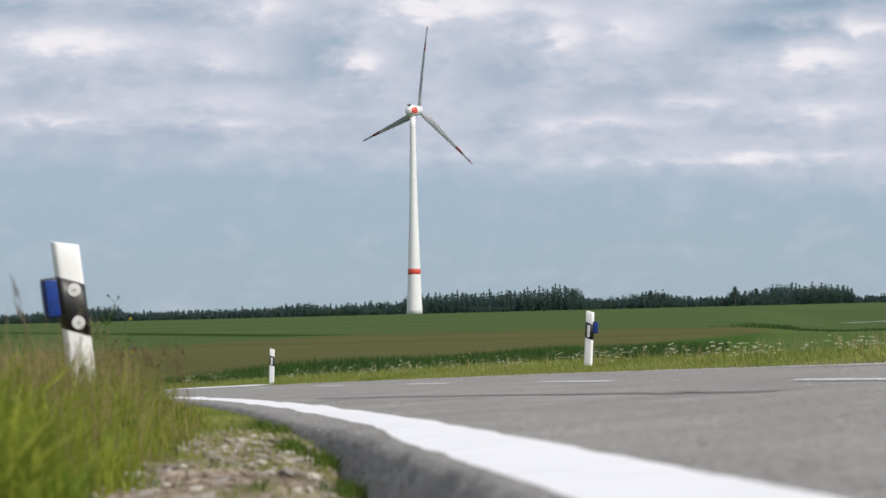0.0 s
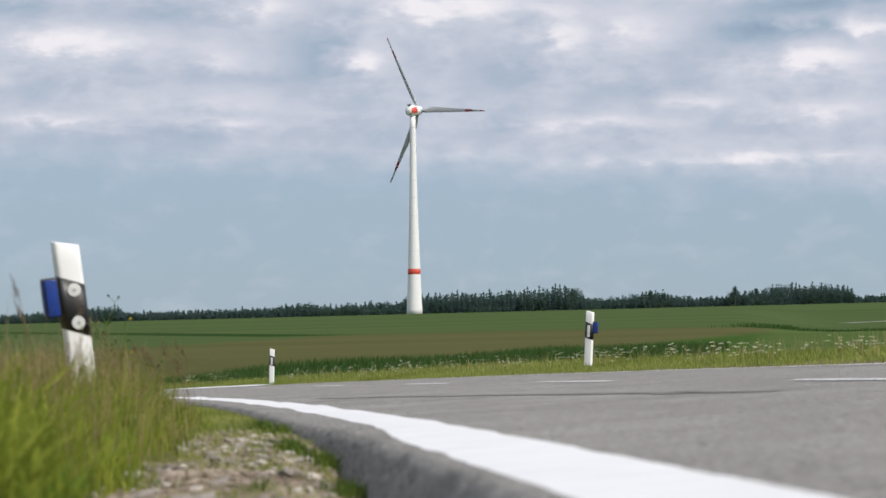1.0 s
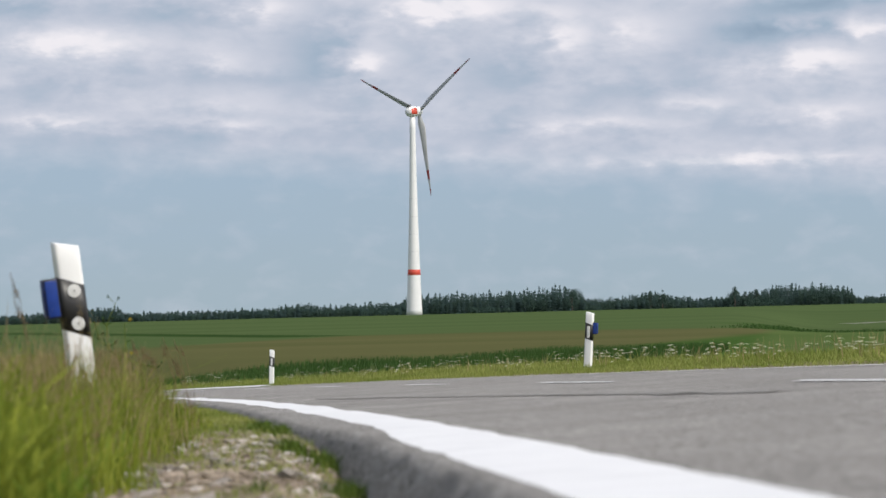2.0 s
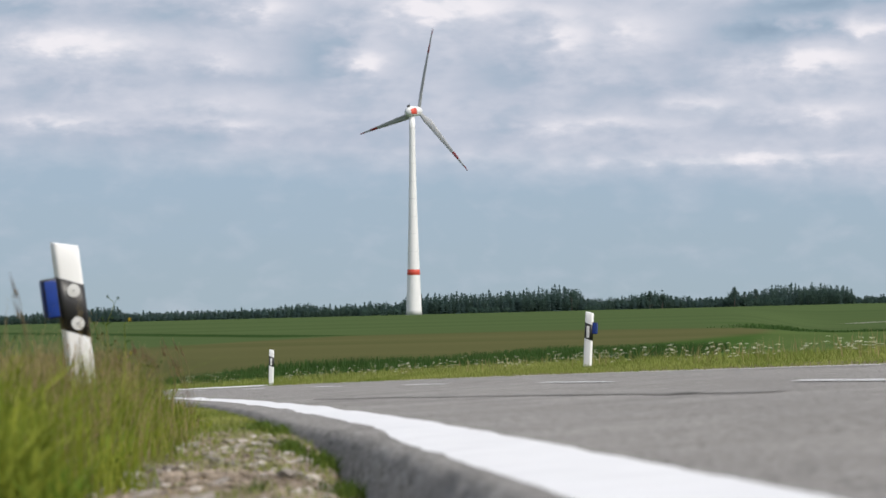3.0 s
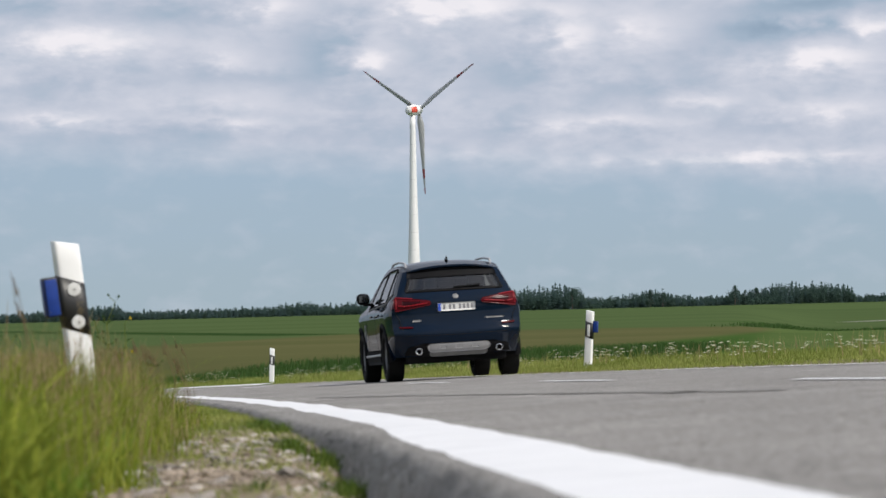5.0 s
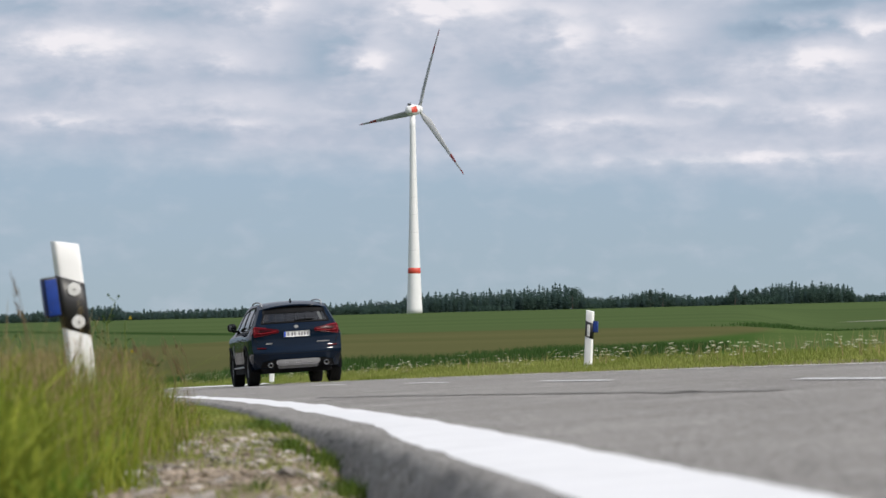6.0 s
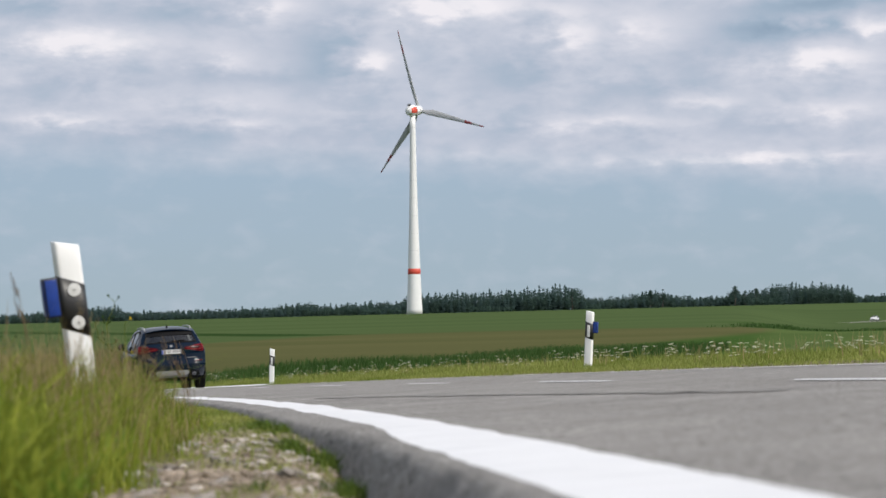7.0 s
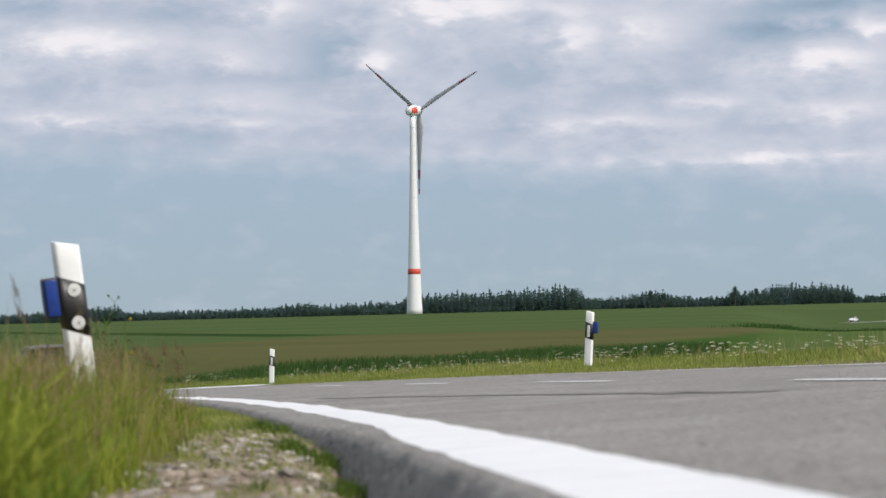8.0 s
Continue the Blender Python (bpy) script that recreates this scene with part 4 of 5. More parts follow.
def build_wheel(parent, x, y):
    sgn = -1 if x < 0 else 1
    prof = [(0.245, -0.10), (0.262, -0.118), (0.31, -0.1235), (0.345, -0.118), (0.362, -0.105)]
    for k in range(9):
        c = -0.096 + 0.024 * k
        prof += [(0.372, c - 0.009), (0.372, c + 0.009), (0.364, c + 0.0105), (0.364, c + 0.0135)] if k < 8 else [(0.372, c - 0.009), (0.372, c + 0.009)]
    prof += [(0.362, 0.107), (0.345, 0.118), (0.31, 0.1235), (0.262, 0.118), (0.245, 0.10), (0.235, 0.0), (0.245, -0.10)]
    tyre = part("tyre", lathe(prof, 48, "x"), M_TYRE)
    hub = part("wheel", lathe([(0.01, 0.075), (0.06, 0.075), (0.075, 0.06), (0.09, 0.0), (0.01, 0.0)], 24, "x"), M_RIM, parent)
    hub.matrix_local = pose(x, y, WR, 0, 0, 0 if sgn > 0 else 180)
    tyre.parent = hub
    part("rim", lathe([(0.235, -0.09), (0.252, -0.095), (0.252, -0.085), (0.225, -0.06), (0.215, 0.05), (0.24, 0.085), (0.258, 0.098), (0.258, 0.088), (0.235, 0.07)], 40, "x"), M_RIM, hub)
    part("brake_disc", lathe([(0.05, -0.02), (0.17, -0.02), (0.17, 0.0), (0.05, 0.0)], 32, "x"), M_RIM, hub)
    for k in range(5):
        for s in (-1, 1):
            bm = bmesh.new()
            box(bm, (0.062, 0, 0.15), (0.028, 0.03, 0.20), None, 0.006)
            sp = part("spoke", bm, M_RIM, hub)
            sp.matrix_local = pose(0, 0, 0, 72 * k + 9 * s, 0, 0)
    return hub


def build_car():
    car = tagged(empty("car"), "dark blue estate car with silver skid plate, driving away", "car")
    ys = [-0.9 + 4.5 * i / 112 for i in range(113)]
    for sgn in (-1, 1):
        fn = side_at(sgn)

        def levels(y):
            lo, hi = low_z(y), roof_edge(y)[1]
            return [lo + (hi - lo) * i / 34 for i in range(35)]
        part("side_panel", grid(fn, ys, levels, SIDE_GLASS), M_PAINT, car)
        for q, nm in zip(SIDE_GLASS, ("side_window", "side_window", "quarter_window")):
            w = part(nm, patch(fn, q, -0.004, 0.004), M_GLASS_SIDE, car, "tinted side window")
            w.visible_shadow = False
            pts = q + q[:1]
            loop = [p for a, b in zip(pts, pts[1:]) for p in line(a, b, 10)]
            part("frame", ribbon(fn, loop, 0.030, 0.004, 0.02), M_CLAD, w)
        part("belt_trim", ribbon(fn, line((1.98, 1.035), (-0.1, 1.083), 24) + line((-0.1, 1.083), (-0.66, 1.19), 8), 0.014, 0.010), M_DULL, car, "satin trim strip under the windows")
        for a in AXLES:
            arc = [(a + 0.44 * math.cos(t), 0.345 + 0.44 * math.sin(t)) for t in [math.pi * (-0.02 + 1.04 * i / 30) for i in range(31)]]
            part("arch_trim", ribbon(fn, arc, 0.055, 0.014, 0.05), M_CLAD, car, "black wheel arch trim")
        part("sill", patch(fn, [(0.46, 0.25), (2.41, 0.25), (2.41, 0.455), (0.46, 0.455)], 0.02, 0.05, 20, 4), M_CLAD, car, "black sill cladding")
        part("sill_trim", ribbon(fn, line((0.5, 0.385), (2.38, 0.375), 16), 0.030, 0.030, 0.02), M_SILVER, car, "silver sill strip")
        for y in (0.905, 0.0, 1.98):
            z0 = 0.43 if y else 0.80
            part("door_gap", ribbon(fn, line((y, z0), (y, 1.05), 12), 0.008, 0.0015, 0.004), M_GLOSS_BLACK, car)
        for y in (0.17, 1.10):
            bm = bmesh.new()
            p = fn(y, 0.93, 0.03)
            box(bm, p, (0.03, 0.20, 0.028), None, 0.01)
            part("door_handle", bm, M_PAINT, car)
        part("fender_vent", ribbon(fn, [(2.30, 0.60), (2.28, 0.70), (2.22, 0.80), (2.14, 0.83)], 0.030, 0.010), M_SILVER, car, "silver fender vent")
        bm = bmesh.new()
        box(bm, (sgn * 0.985, 1.93, 1.205), (0.20, 0.15, 0.165), Matrix.Rotation(sgn * -0.12, 3, "Z"), 0.070)
        mir = part("door_mirror", bm, M_GLOSS_BLACK, car, "dark door mirror")
        bm = bmesh.new()
        box(bm, (sgn * 0.985, 1.855, 1.205), (0.13, 0.006, 0.10), Matrix.Rotation(radians(9), 3, "X"), 0.002)
        part("mirror_glass", bm, M_MIRROR_DIMMED, mir, "mirror glass with a dark reflection put into its colour")
        bm = bmesh.new()
        box(bm, (sgn * 0.91, 1.95, 1.125), (0.14, 0.07, 0.04), None, 0.01)
        part("mirror_arm", bm, M_GLOSS_BLACK, mir)
        rail = [roof_at(sgn * 0.60, y, 0.045 * min(1.0, 6 * min(y + 0.55, 1.35 - y))) for y in [-0.55 + 1.9 * i / 30 for i in range(31)]]
        vs, fs = [], []
        for p in rail:
            vs.extend([(p[0] - 0.014, p[1], p[2] - 0.014), (p[0] - 0.012, p[1], p[2] + 0.012), (p[0] + 0.012, p[1], p[2] + 0.012), (p[0] + 0.014, p[1], p[2] - 0.014)])
        for k in range(len(rail) - 1):
            for i in range(4):
                fs.append((4 * k + i, 4 * k + (i + 1) % 4, 4 * k + 4 + (i + 1) % 4, 4 * k + 4 + i))
        part("roof_rail", (vs, fs), M_SILVER, car, "satin silver roof rail")
        for y in AXLES:
            vs, fs = lathe([(0.425, -0.20), (0.425, 0.16), (0.05, 0.16)], 40, "x")
            keepf = [f for f in fs if min(vs[i][2] for i in f) > -0.12]
            wl = part("wheel_well", (vs, keepf), M_CLAD, car)
            wl.matrix_local = pose(sgn * 0.74, y, 0.345, 0, 0, 0 if sgn < 0 else 180)
    part("roof", grid(lambda y, f: roof_at(f * roof_edge(y)[0], y), [-0.9 + 4.5 * i / 100 for i in range(101)], [-1 + i / 12 for i in range(25)],
                      [[(q[1], q[0] / 0.72) for q in SCREEN]]), M_PAINT, car)
    scr = part("windscreen", patch(lambda u, v, o: roof_at(u, v, o), SCREEN, 0.004, 0.004), M_GLASS, car, "tinted windscreen")
    scr.visible_shadow = False
    # tail
    zt = roof_edge(-0.9)[1]
    zs = [0.33 + (zt - 0.33) * i / 60 for i in range(61)]

    def tail_fn(z, f, o=0.0):
        top = 0.06 * (1 - abs(f) ** 2.5) * float(smoothstep(zt - 0.12, zt, z))
        return rear_at(f * side_w(-0.9, z), z + top, o)
    part("tailgate", grid(lambda z, f: tail_fn(z, f), zs, [-1 + i / 24 for i in range(49)], [[(p[1], p[0] / side_w(-0.9, p[1])) for p in REAR_GLASS]]), M_PAINT, car)
    rg = part("rear_window", patch(rear_at, REAR_GLASS, -0.002, 0.004, 20, 10), M_GLASS, car, "tinted rear window")
    rg.visible_shadow = False
    pts = REAR_GLASS + REAR_GLASS[:1]
    part("frame", ribbon(rear_at, [p for a, b in zip(pts, pts[1:]) for p in line(a, b, 14)], 0.036, 0.004, 0.02), M_GLOSS_BLACK, rg)
    part("wiper", ribbon(rear_at, line((-0.02, 1.245), (0.36, 1.265), 10), 0.022, 0.022, 0.015), M_CLAD, rg, "black rear wiper")
    # black panel that also stands in for the shade below the spoiler
    part("spoiler_shade", patch(rear_at, [(-0.63, 1.40), (0.63, 1.40), (0.60, 1.515), (-0.60, 1.515)], 0.012, 0.02, 20, 6), M_GLOSS_BLACK, car, "black panel under the spoiler, with the spoiler's shade put in")
    vs, fs = [], []
    for j in range(13):
        y = -0.30 - 0.37 * j / 12
        for i in range(25):
            f = -1 + i / 12
            x = f * (0.625 - 0.02 * j / 12)
            zr = smooth_itp(y, ROOF) + 0.004 - 0.062 * abs(f) ** 2.4 - 0.018 * (j / 12) ** 1.6
            vs.append((x, y + 0.10 * abs(f) ** 4 * j / 12, zr))
    for j in range(12):
        for i in range(24):
            a = j * 25 + i
            fs.append((a, a + 25, a + 26, a + 1))
    sp = part("roof_spoiler", (vs, fs), M_PAINT, car)
    so = sp.modifiers.new("thick", "SOLIDIFY")
    so.thickness, so.offset = 0.03, -1
    for sgn in (-1, 1):
        def lamp(u, v, o=0.0, s=sgn):
            return rear_at(s * u, v, o)
        outer = side_at(sgn)
        body = part("tail_lamp", patch(lamp, [(0.345, 1.02), (0.86, 0.945), (0.85, 1.16), (0.355, 1.08)], 0.016, 0.03, 26, 8, 0.12), M_TAIL, car, "red tail lamp")
        part("lamp_wrap", patch(outer, [(-0.885, 0.965), (-0.64, 1.05), (-0.64, 1.10), (-0.885, 1.155)], 0.010, 0.02, 10, 5), M_TAIL, body)
        part("dark_field", patch(lamp, [(0.50, 1.035), (0.74, 1.005), (0.74, 1.09), (0.50, 1.075)], 0.0205, 0.004, 14, 6), M_TAIL_DARK, body, "dark red inner lamp field")
        part("light_bar", ribbon(lamp, line((0.40, 1.045), (0.70, 1.015), 10) + line((0.70, 1.015), (0.80, 1.03), 4), 0.022, 0.025, 0.008), M_TAIL_BRIGHT, body)
        part("light_bar", ribbon(lamp, line((0.60, 1.115), (0.82, 1.145), 8) + line((0.82, 1.145), (0.828, 0.985), 6), 0.018, 0.022, 0.008), M_TAIL_BRIGHT, body)
        part("bumper_reflector", ribbon(lamp, line((0.62, 0.725), (0.80, 0.735), 8), 0.026, 0.012, 0.02), M_TAIL, car, "red bumper reflector")
        part("exhaust_pipe", lathe([(0.036, -0.05), (0.036, 0.10), (0.046, 0.10), (0.048, -0.055), (0.040, -0.062), (0.036, -0.05)], 28, "y"), M_CHROME, car, "round chrome exhaust tip").matrix_local = pose(sgn * 0.56, -0.90, 0.395)
        part("bumper_corner", patch(lamp, [(0.44, 0.335), (0.74, 0.345), (0.70, 0.455), (0.46, 0.50)], 0.008, 0.03, 12, 6), M_CLAD, car, "black bumper corner")
        part("gate_seam", ribbon(lamp, [(0.845, 0.93), (0.80, 0.86), (0.76, 0.70), (0.73, 0.625)] + line((0.72, 0.615), (0.0, 0.60), 20), 0.007, 0.0015, 0.008), M_GLOSS_BLACK, car)
    part("bumper_lower", patch(rear_at, [(-0.50, 0.305), (0.50, 0.305), (0.52, 0.50), (-0.52, 0.50)], 0.006, 0.03, 20, 6), M_CLAD, car, "black lower bumper")
    part("skid_plate", patch(rear_at, [(-0.42, 0.372), (0.42, 0.372), (0.44, 0.492), (-0.44, 0.492)], 0.034, 0.045, 28, 8, 0.16), M_SILVER, car, "silver skid plate")
    part("skid_plate_edge", patch(rear_at, [(-0.40, 0.315), (0.40, 0.315), (0.41, 0.385), (-0.41, 0.385)], 0.016, 0.03, 24, 4, 0.12), M_DULL, car, "dull grey lower skid edge")
    for x in (-0.22, 0.0, 0.22):
        part("skid_rib", patch(rear_at, [(x - 0.055, 0.415), (x + 0.055, 0.415), (x + 0.04, 0.455), (x - 0.04, 0.455)], 0.044, 0.03, 6, 4), M_SILVER, car)
    plate = part("number_plate", patch(rear_at, [(-0.26, 0.925), (0.26, 0.925), (0.26, 1.035), (-0.26, 1.035)], 0.014, 0.008, 10, 4), M_PLATE, car, "white number plate")
    part("plate_band", patch(rear_at, [(-0.256, 0.929), (-0.216, 0.929), (-0.216, 1.031), (-0.256, 1.031)], 0.017, 0.003, 2, 3), M_PLATE_BLUE, plate, "blue plate band")
    for k, x in enumerate((-0.17, -0.09, -0.035, 0.05, 0.105, 0.16, 0.215)):
        part("plate_bar", patch(rear_at, [(x - 0.016, 0.947), (x + 0.016, 0.947), (x + 0.016, 1.013), (x - 0.016, 1.013)], 0.0175, 0.003, 2, 2), M_PLATE_INK, plate)
    part("badge", lathe([(0.001, -0.006), (0.034, -0.0055), (0.040, -0.003), (0.041, 0.004)], 28, "y"), M_DULL, car, "round badge").matrix_local = pose(0, -0.895, 1.135, -35)
    part("badge_bar", patch(rear_at, [(-0.62, 0.80), (-0.50, 0.80), (-0.49, 0.83), (-0.61, 0.83)], 0.008, 0.008, 3, 2), M_DULL, car, "small silver badge")
    part("badge_bar", patch(rear_at, [(0.40, 0.80), (0.66, 0.80), (0.66, 0.822), (0.40, 0.822)], 0.008, 0.008, 6, 2), M_DULL, car, "small silver badge")
    # nose
    part("front_panel", grid(lambda z, f: nose_at(f * side_w(3.6, z), z), [0.30 + 0.545 * i / 24 for i in range(25)], [-1 + i / 12 for i in range(25)]), M_PAINT, car)
    part("front_cladding", patch(nose_at, [(-0.65, 0.27), (0.65, 0.27), (0.66, 0.48), (-0.66, 0.48)], 0.01, 0.03), M_CLAD, car, "black lower front bumper")
    for sgn in (-1, 1):
        def face(u, v, o=0.0, s=sgn):
            return nose_at(s * u, v, o)
        gr = part("grille", patch(face, [(0.03, 0.58), (0.26, 0.58), (0.28, 0.80), (0.03, 0.80)], 0.012, 0.03), M_GLOSS_BLACK, car)
        for k in range(6):
            x = 0.06 + 0.038 * k
            part("slat", ribbon(face, line((x, 0.59), (x, 0.79), 5), 0.010, 0.022, 0.014), M_CHROME, gr)
        part("headlamp", patch(face, [(0.34, 0.68), (0.66, 0.70), (0.66, 0.80), (0.34, 0.79)], 0.014, 0.03), M_LAMP_CLEAR, car, "clear headlamp")
    bm = bmesh.new()
    box(bm, (0, 1.4, 0.36), (1.40, 4.1, 0.26), None, 0.04)
    box(bm, (0, 0.0, 0.33), (1.3, 0.10, 0.10), None, 0.03)
    box(bm, (0, 1.45, 0.62), (1.62, 1.9, 0.30), None, 0.04)
    part("underbody", bm, M_CLAD, car)
    fin = roof_at(0.0, -0.12)
    vs = [(fin[0] + x, fin[1] + y, fin[2] + z) for x, y, z in ((-0.022, -0.09, -0.01), (0.022, -0.09, -0.01), (0.016, 0.12, -0.01), (-0.016, 0.12, -0.01), (-0.006, -0.075, 0.062), (0.006, -0.075, 0.062), (0.003, -0.02, 0.05), (-0.003, -0.02, 0.05))]
    part("aerial_fin", (vs, [(0, 1, 5, 4), (1, 2, 6, 5), (2, 3, 7, 6), (3, 0, 4, 7), (4, 5, 6, 7), (0, 3, 2, 1)]), M_GLOSS_BLACK, car, "dark roof aerial fin")
    for x, y, w in ((-0.38, 1.05, 0.5), (0.38, 1.05, 0.5), (-0.43, 0.15, 0.5), (0.43, 0.15, 0.5), (0, 0.15, 0.34)):
        bm = bmesh.new()
        box(bm, (x, y + 0.25, 0.68), (w, 0.5, 0.16), None, 0.05)
        box(bm, (x, y - 0.04, 0.98), (w * 0.95, 0.14, 0.55), Matrix.Rotation(0.0, 3, "X"), 0.05)
        seat = part("seat", bm, M_SEAT, car)
        bm = bmesh.new()
        box(bm, (x, y - 0.08, 1.33), (0.26, 0.10, 0.17), None, 0.04)
        part("headrest", bm, M_SEAT, seat)
    bm = bmesh.new()
    box(bm, (0, 1.98, 0.92), (1.56, 0.5, 0.24), None, 0.06)
    part("dashboard", bm, M_SEAT, car)
    bm = bmesh.new()
    box(bm, (0, -0.42, 0.80), (1.2, 0.7, 0.24), None, 0.03)
    part("load_cover", bm, M_SEAT, car)
    # the body stands a little taller than its drawn profile
    for ob in car.children_recursive:
        if ob.matrix_local == Matrix.Identity(4):
            for v in ob.data.vertices:
                v.co.z = v.co.z + 0.020 * max(0.0, v.co.z - 0.42)
        elif ob.name.startswith("badge"):
            ob.location.z += 0.015
    wheels = [build_wheel(car, s * 0.815, y) for s in (-1, 1) for y in AXLES]
    return car, wheels


car, wheels = build_car()


def car_pose(t):
    y = itp(t, [(3.4, -0.5), (4.0, -0.45), (4.6, 0.15), (5.2, 0.15), (6.0, 0.0)]) + 27.45 + (20.0 * (t - 4.0) + 0.22 * (t - 4.0) ** 2 if t > 4 else 19.3 * (t - 4.0))
    off = itp(t, [(3.4, 3.57), (3.6, 3.59), (3.8, 3.64), (4.2, 3.73), (4.7, 3.91), (5.8, 4.05), (6.4, 4.02), (7.0, 3.92), (7.5, 3.66), (8.0, 3.28)])
    x = float(edge_x(y)) + off
    d = 0.5
    hx = (float(edge_x(y + d)) - float(edge_x(y - d)))
    fwd = Vector((hx, 2 * d, plane_z(x + hx / 2, y + d) - plane_z(x - hx / 2, y - d))).normalized()
    side = Vector((1, 0, 0.0536))
    up = side.cross(fwd).normalized()
    right = fwd.cross(up)
    m = Matrix((right, fwd, up)).transposed().to_4x4()
    m = m @ pose(0, 0, 0, 0, 0, -0.5)
    m.translation = (x, y, plane_z(x, y) + 0.003)
    return m


# ---- far road with a small white car ----
FAR_A, FAR_B = Vector((179.0, 1085.0)), Vector((92.0, 858.0))


def build_far_road():
    d = (FAR_B - FAR_A).normalized()
    n = Vector((-d.y, d.x))
    vs, fs = [], []
    k = 60
    for j in range(k + 1):
        c = FAR_A + (FAR_B - FAR_A) * (j / k) * 0.85
        for o in (-2.2, -1.9, 1.9, 2.2):
            p = c + n * o
            vs.append((p.x, p.y, float(land_z(p.x, p.y)) + (0.05 if abs(o) < 2.0 else -0.1)))
    for j in range(k):
        for i in range(3):
            a = 4 * j + i
            fs.append((a, a + 1, a + 5, a + 4))
    tagged(part("far_road", (vs, fs), M_ASPHALT), "narrow grey side road across the far fields", "road", kind="structure")


build_far_road()


def build_far_car():
    c = tagged(empty("small_car"), "small white car on the far side road", "car")
    white = noisy("white_car_paint", (0.70, 0.71, 0.72), (0.78, 0.78, 0.79), 0.25, 2.0, 300.0, 0.0, 0.0005, 0.0, Coat_Weight=1.0)
    ys = [-2.1, -2.0, -1.7, -1.2, -0.6, 0.0, 0.5, 0.9, 1.4, 1.8, 2.05, 2.1]
    tops = [0.70, 0.95, 1.05, 1.36, 1.47, 1.48, 1.42, 1.15, 0.95, 0.86, 0.72, 0.55]
    vs, fs = [], []
    for y, t in zip(ys, tops):
        w = 0.86 - 0.10 * (abs(y) / 2.1) ** 3
        wt = w - 0.42 * max(0, t - 0.92)
        sec = [(-w, 0.28), (-w - 0.02, 0.6), (-w, min(0.9, t - 0.05)), (-wt, t - 0.04), (-wt * 0.6, t), (wt * 0.6, t), (wt, t - 0.04), (w, min(0.9, t - 0.05)), (w + 0.02, 0.6), (w, 0.28)]
        vs.extend((x, y, z) for x, z in sec)
    for j in range(len(ys) - 1):
        for i in range(10):
            q = (i + 1) % 10
            fs.append((j * 10 + i, j * 10 + q, j * 10 + 10 + q, j * 10 + 10 + i))
    fs += [tuple(range(10)), tuple(range(110, 120))[::-1]]
    part("body", (vs, fs), white, c)

    def pane(name, pts):
        part(name, ([tuple(p) for p in pts], [(0, 1, 2, 3)]), M_GLOSS_BLACK, c, "dark window", False).modifiers.new("thick", "SOLIDIFY").thickness = 0.01
    pane("windscreen", [(-0.70, 0.93, 1.145), (0.70, 0.93, 1.145), (0.60, 0.53, 1.425), (-0.60, 0.53, 1.425)])
    for s in (-1, 1):
        pane("side_window", [(s * 0.86, 0.75, 0.97), (s * 0.86, -1.3, 0.97), (s * 0.66, -1.1, 1.36), (s * 0.675, 0.42, 1.38)])
        bm = bmesh.new()
        box(bm, (s * 0.55, 2.04, 0.68), (0.30, 0.12, 0.12), None, 0.03)
        part("headlamp", bm, M_LAMP_CLEAR, c, "clear headlamp")
        for y in (-1.28, 1.28):
            wl = part("wheel", lathe([(0.01, 0.09), (0.18, 0.09), (0.2, 0.1), (0.29, 0.1), (0.31, 0.07), (0.31, -0.07), (0.29, -0.1), (0.01, -0.1)], 24, "x"), M_TYRE, c)
            wl.matrix_local = pose(s * 0.80, y, 0.31, 0, 0, 0 if s > 0 else 180)
    bm = bmesh.new()
    box(bm, (0, 2.09, 0.45), (1.1, 0.06, 0.22), None, 0.02)
    part("grille", bm, M_GLOSS_BLACK, c)
    return c


small_car = build_far_car()


def small_car_rows():
    rows = []
    d = (FAR_B - FAR_A).normalized()
    n = Vector((-d.y, d.x))
    for k in range(17):
        t = k * 0.5
        p = FAR_A + d * 24.0 * t - n * 0.9
        z = float(land_z(p.x, p.y)) + 0.05
        rows.append((t, pose(p.x, p.y, z, 0, 0, math.degrees(math.atan2(-d.x, d.y)))))
    return rows


# ---- crop, flowers, weeds and gravel ----
def crop_place(rng, n):
    y = 78 + 66 * rng.random(n) ** 1.3
    low = 8.6 - 1.6 * smoothstep(88, 102, y)
    off = low + rng.random(n) * 34
    return edge_x(y) + off, y


def crop_size(rng, x, y):
    ok = (y - 4.6 * np.maximum(x, 0) < 124) & (x < 0.105 * y - 3.0)
    return np.where(ok, rng.uniform(0.22, 0.40, len(x)), 0), rng.uniform(0.02, 0.04, len(x))


blades(90000, crop_place, crop_size, M_CROP, "grain_crop", "dense strip of dark green young grain beyond the verge", 0.15, 9, 2)


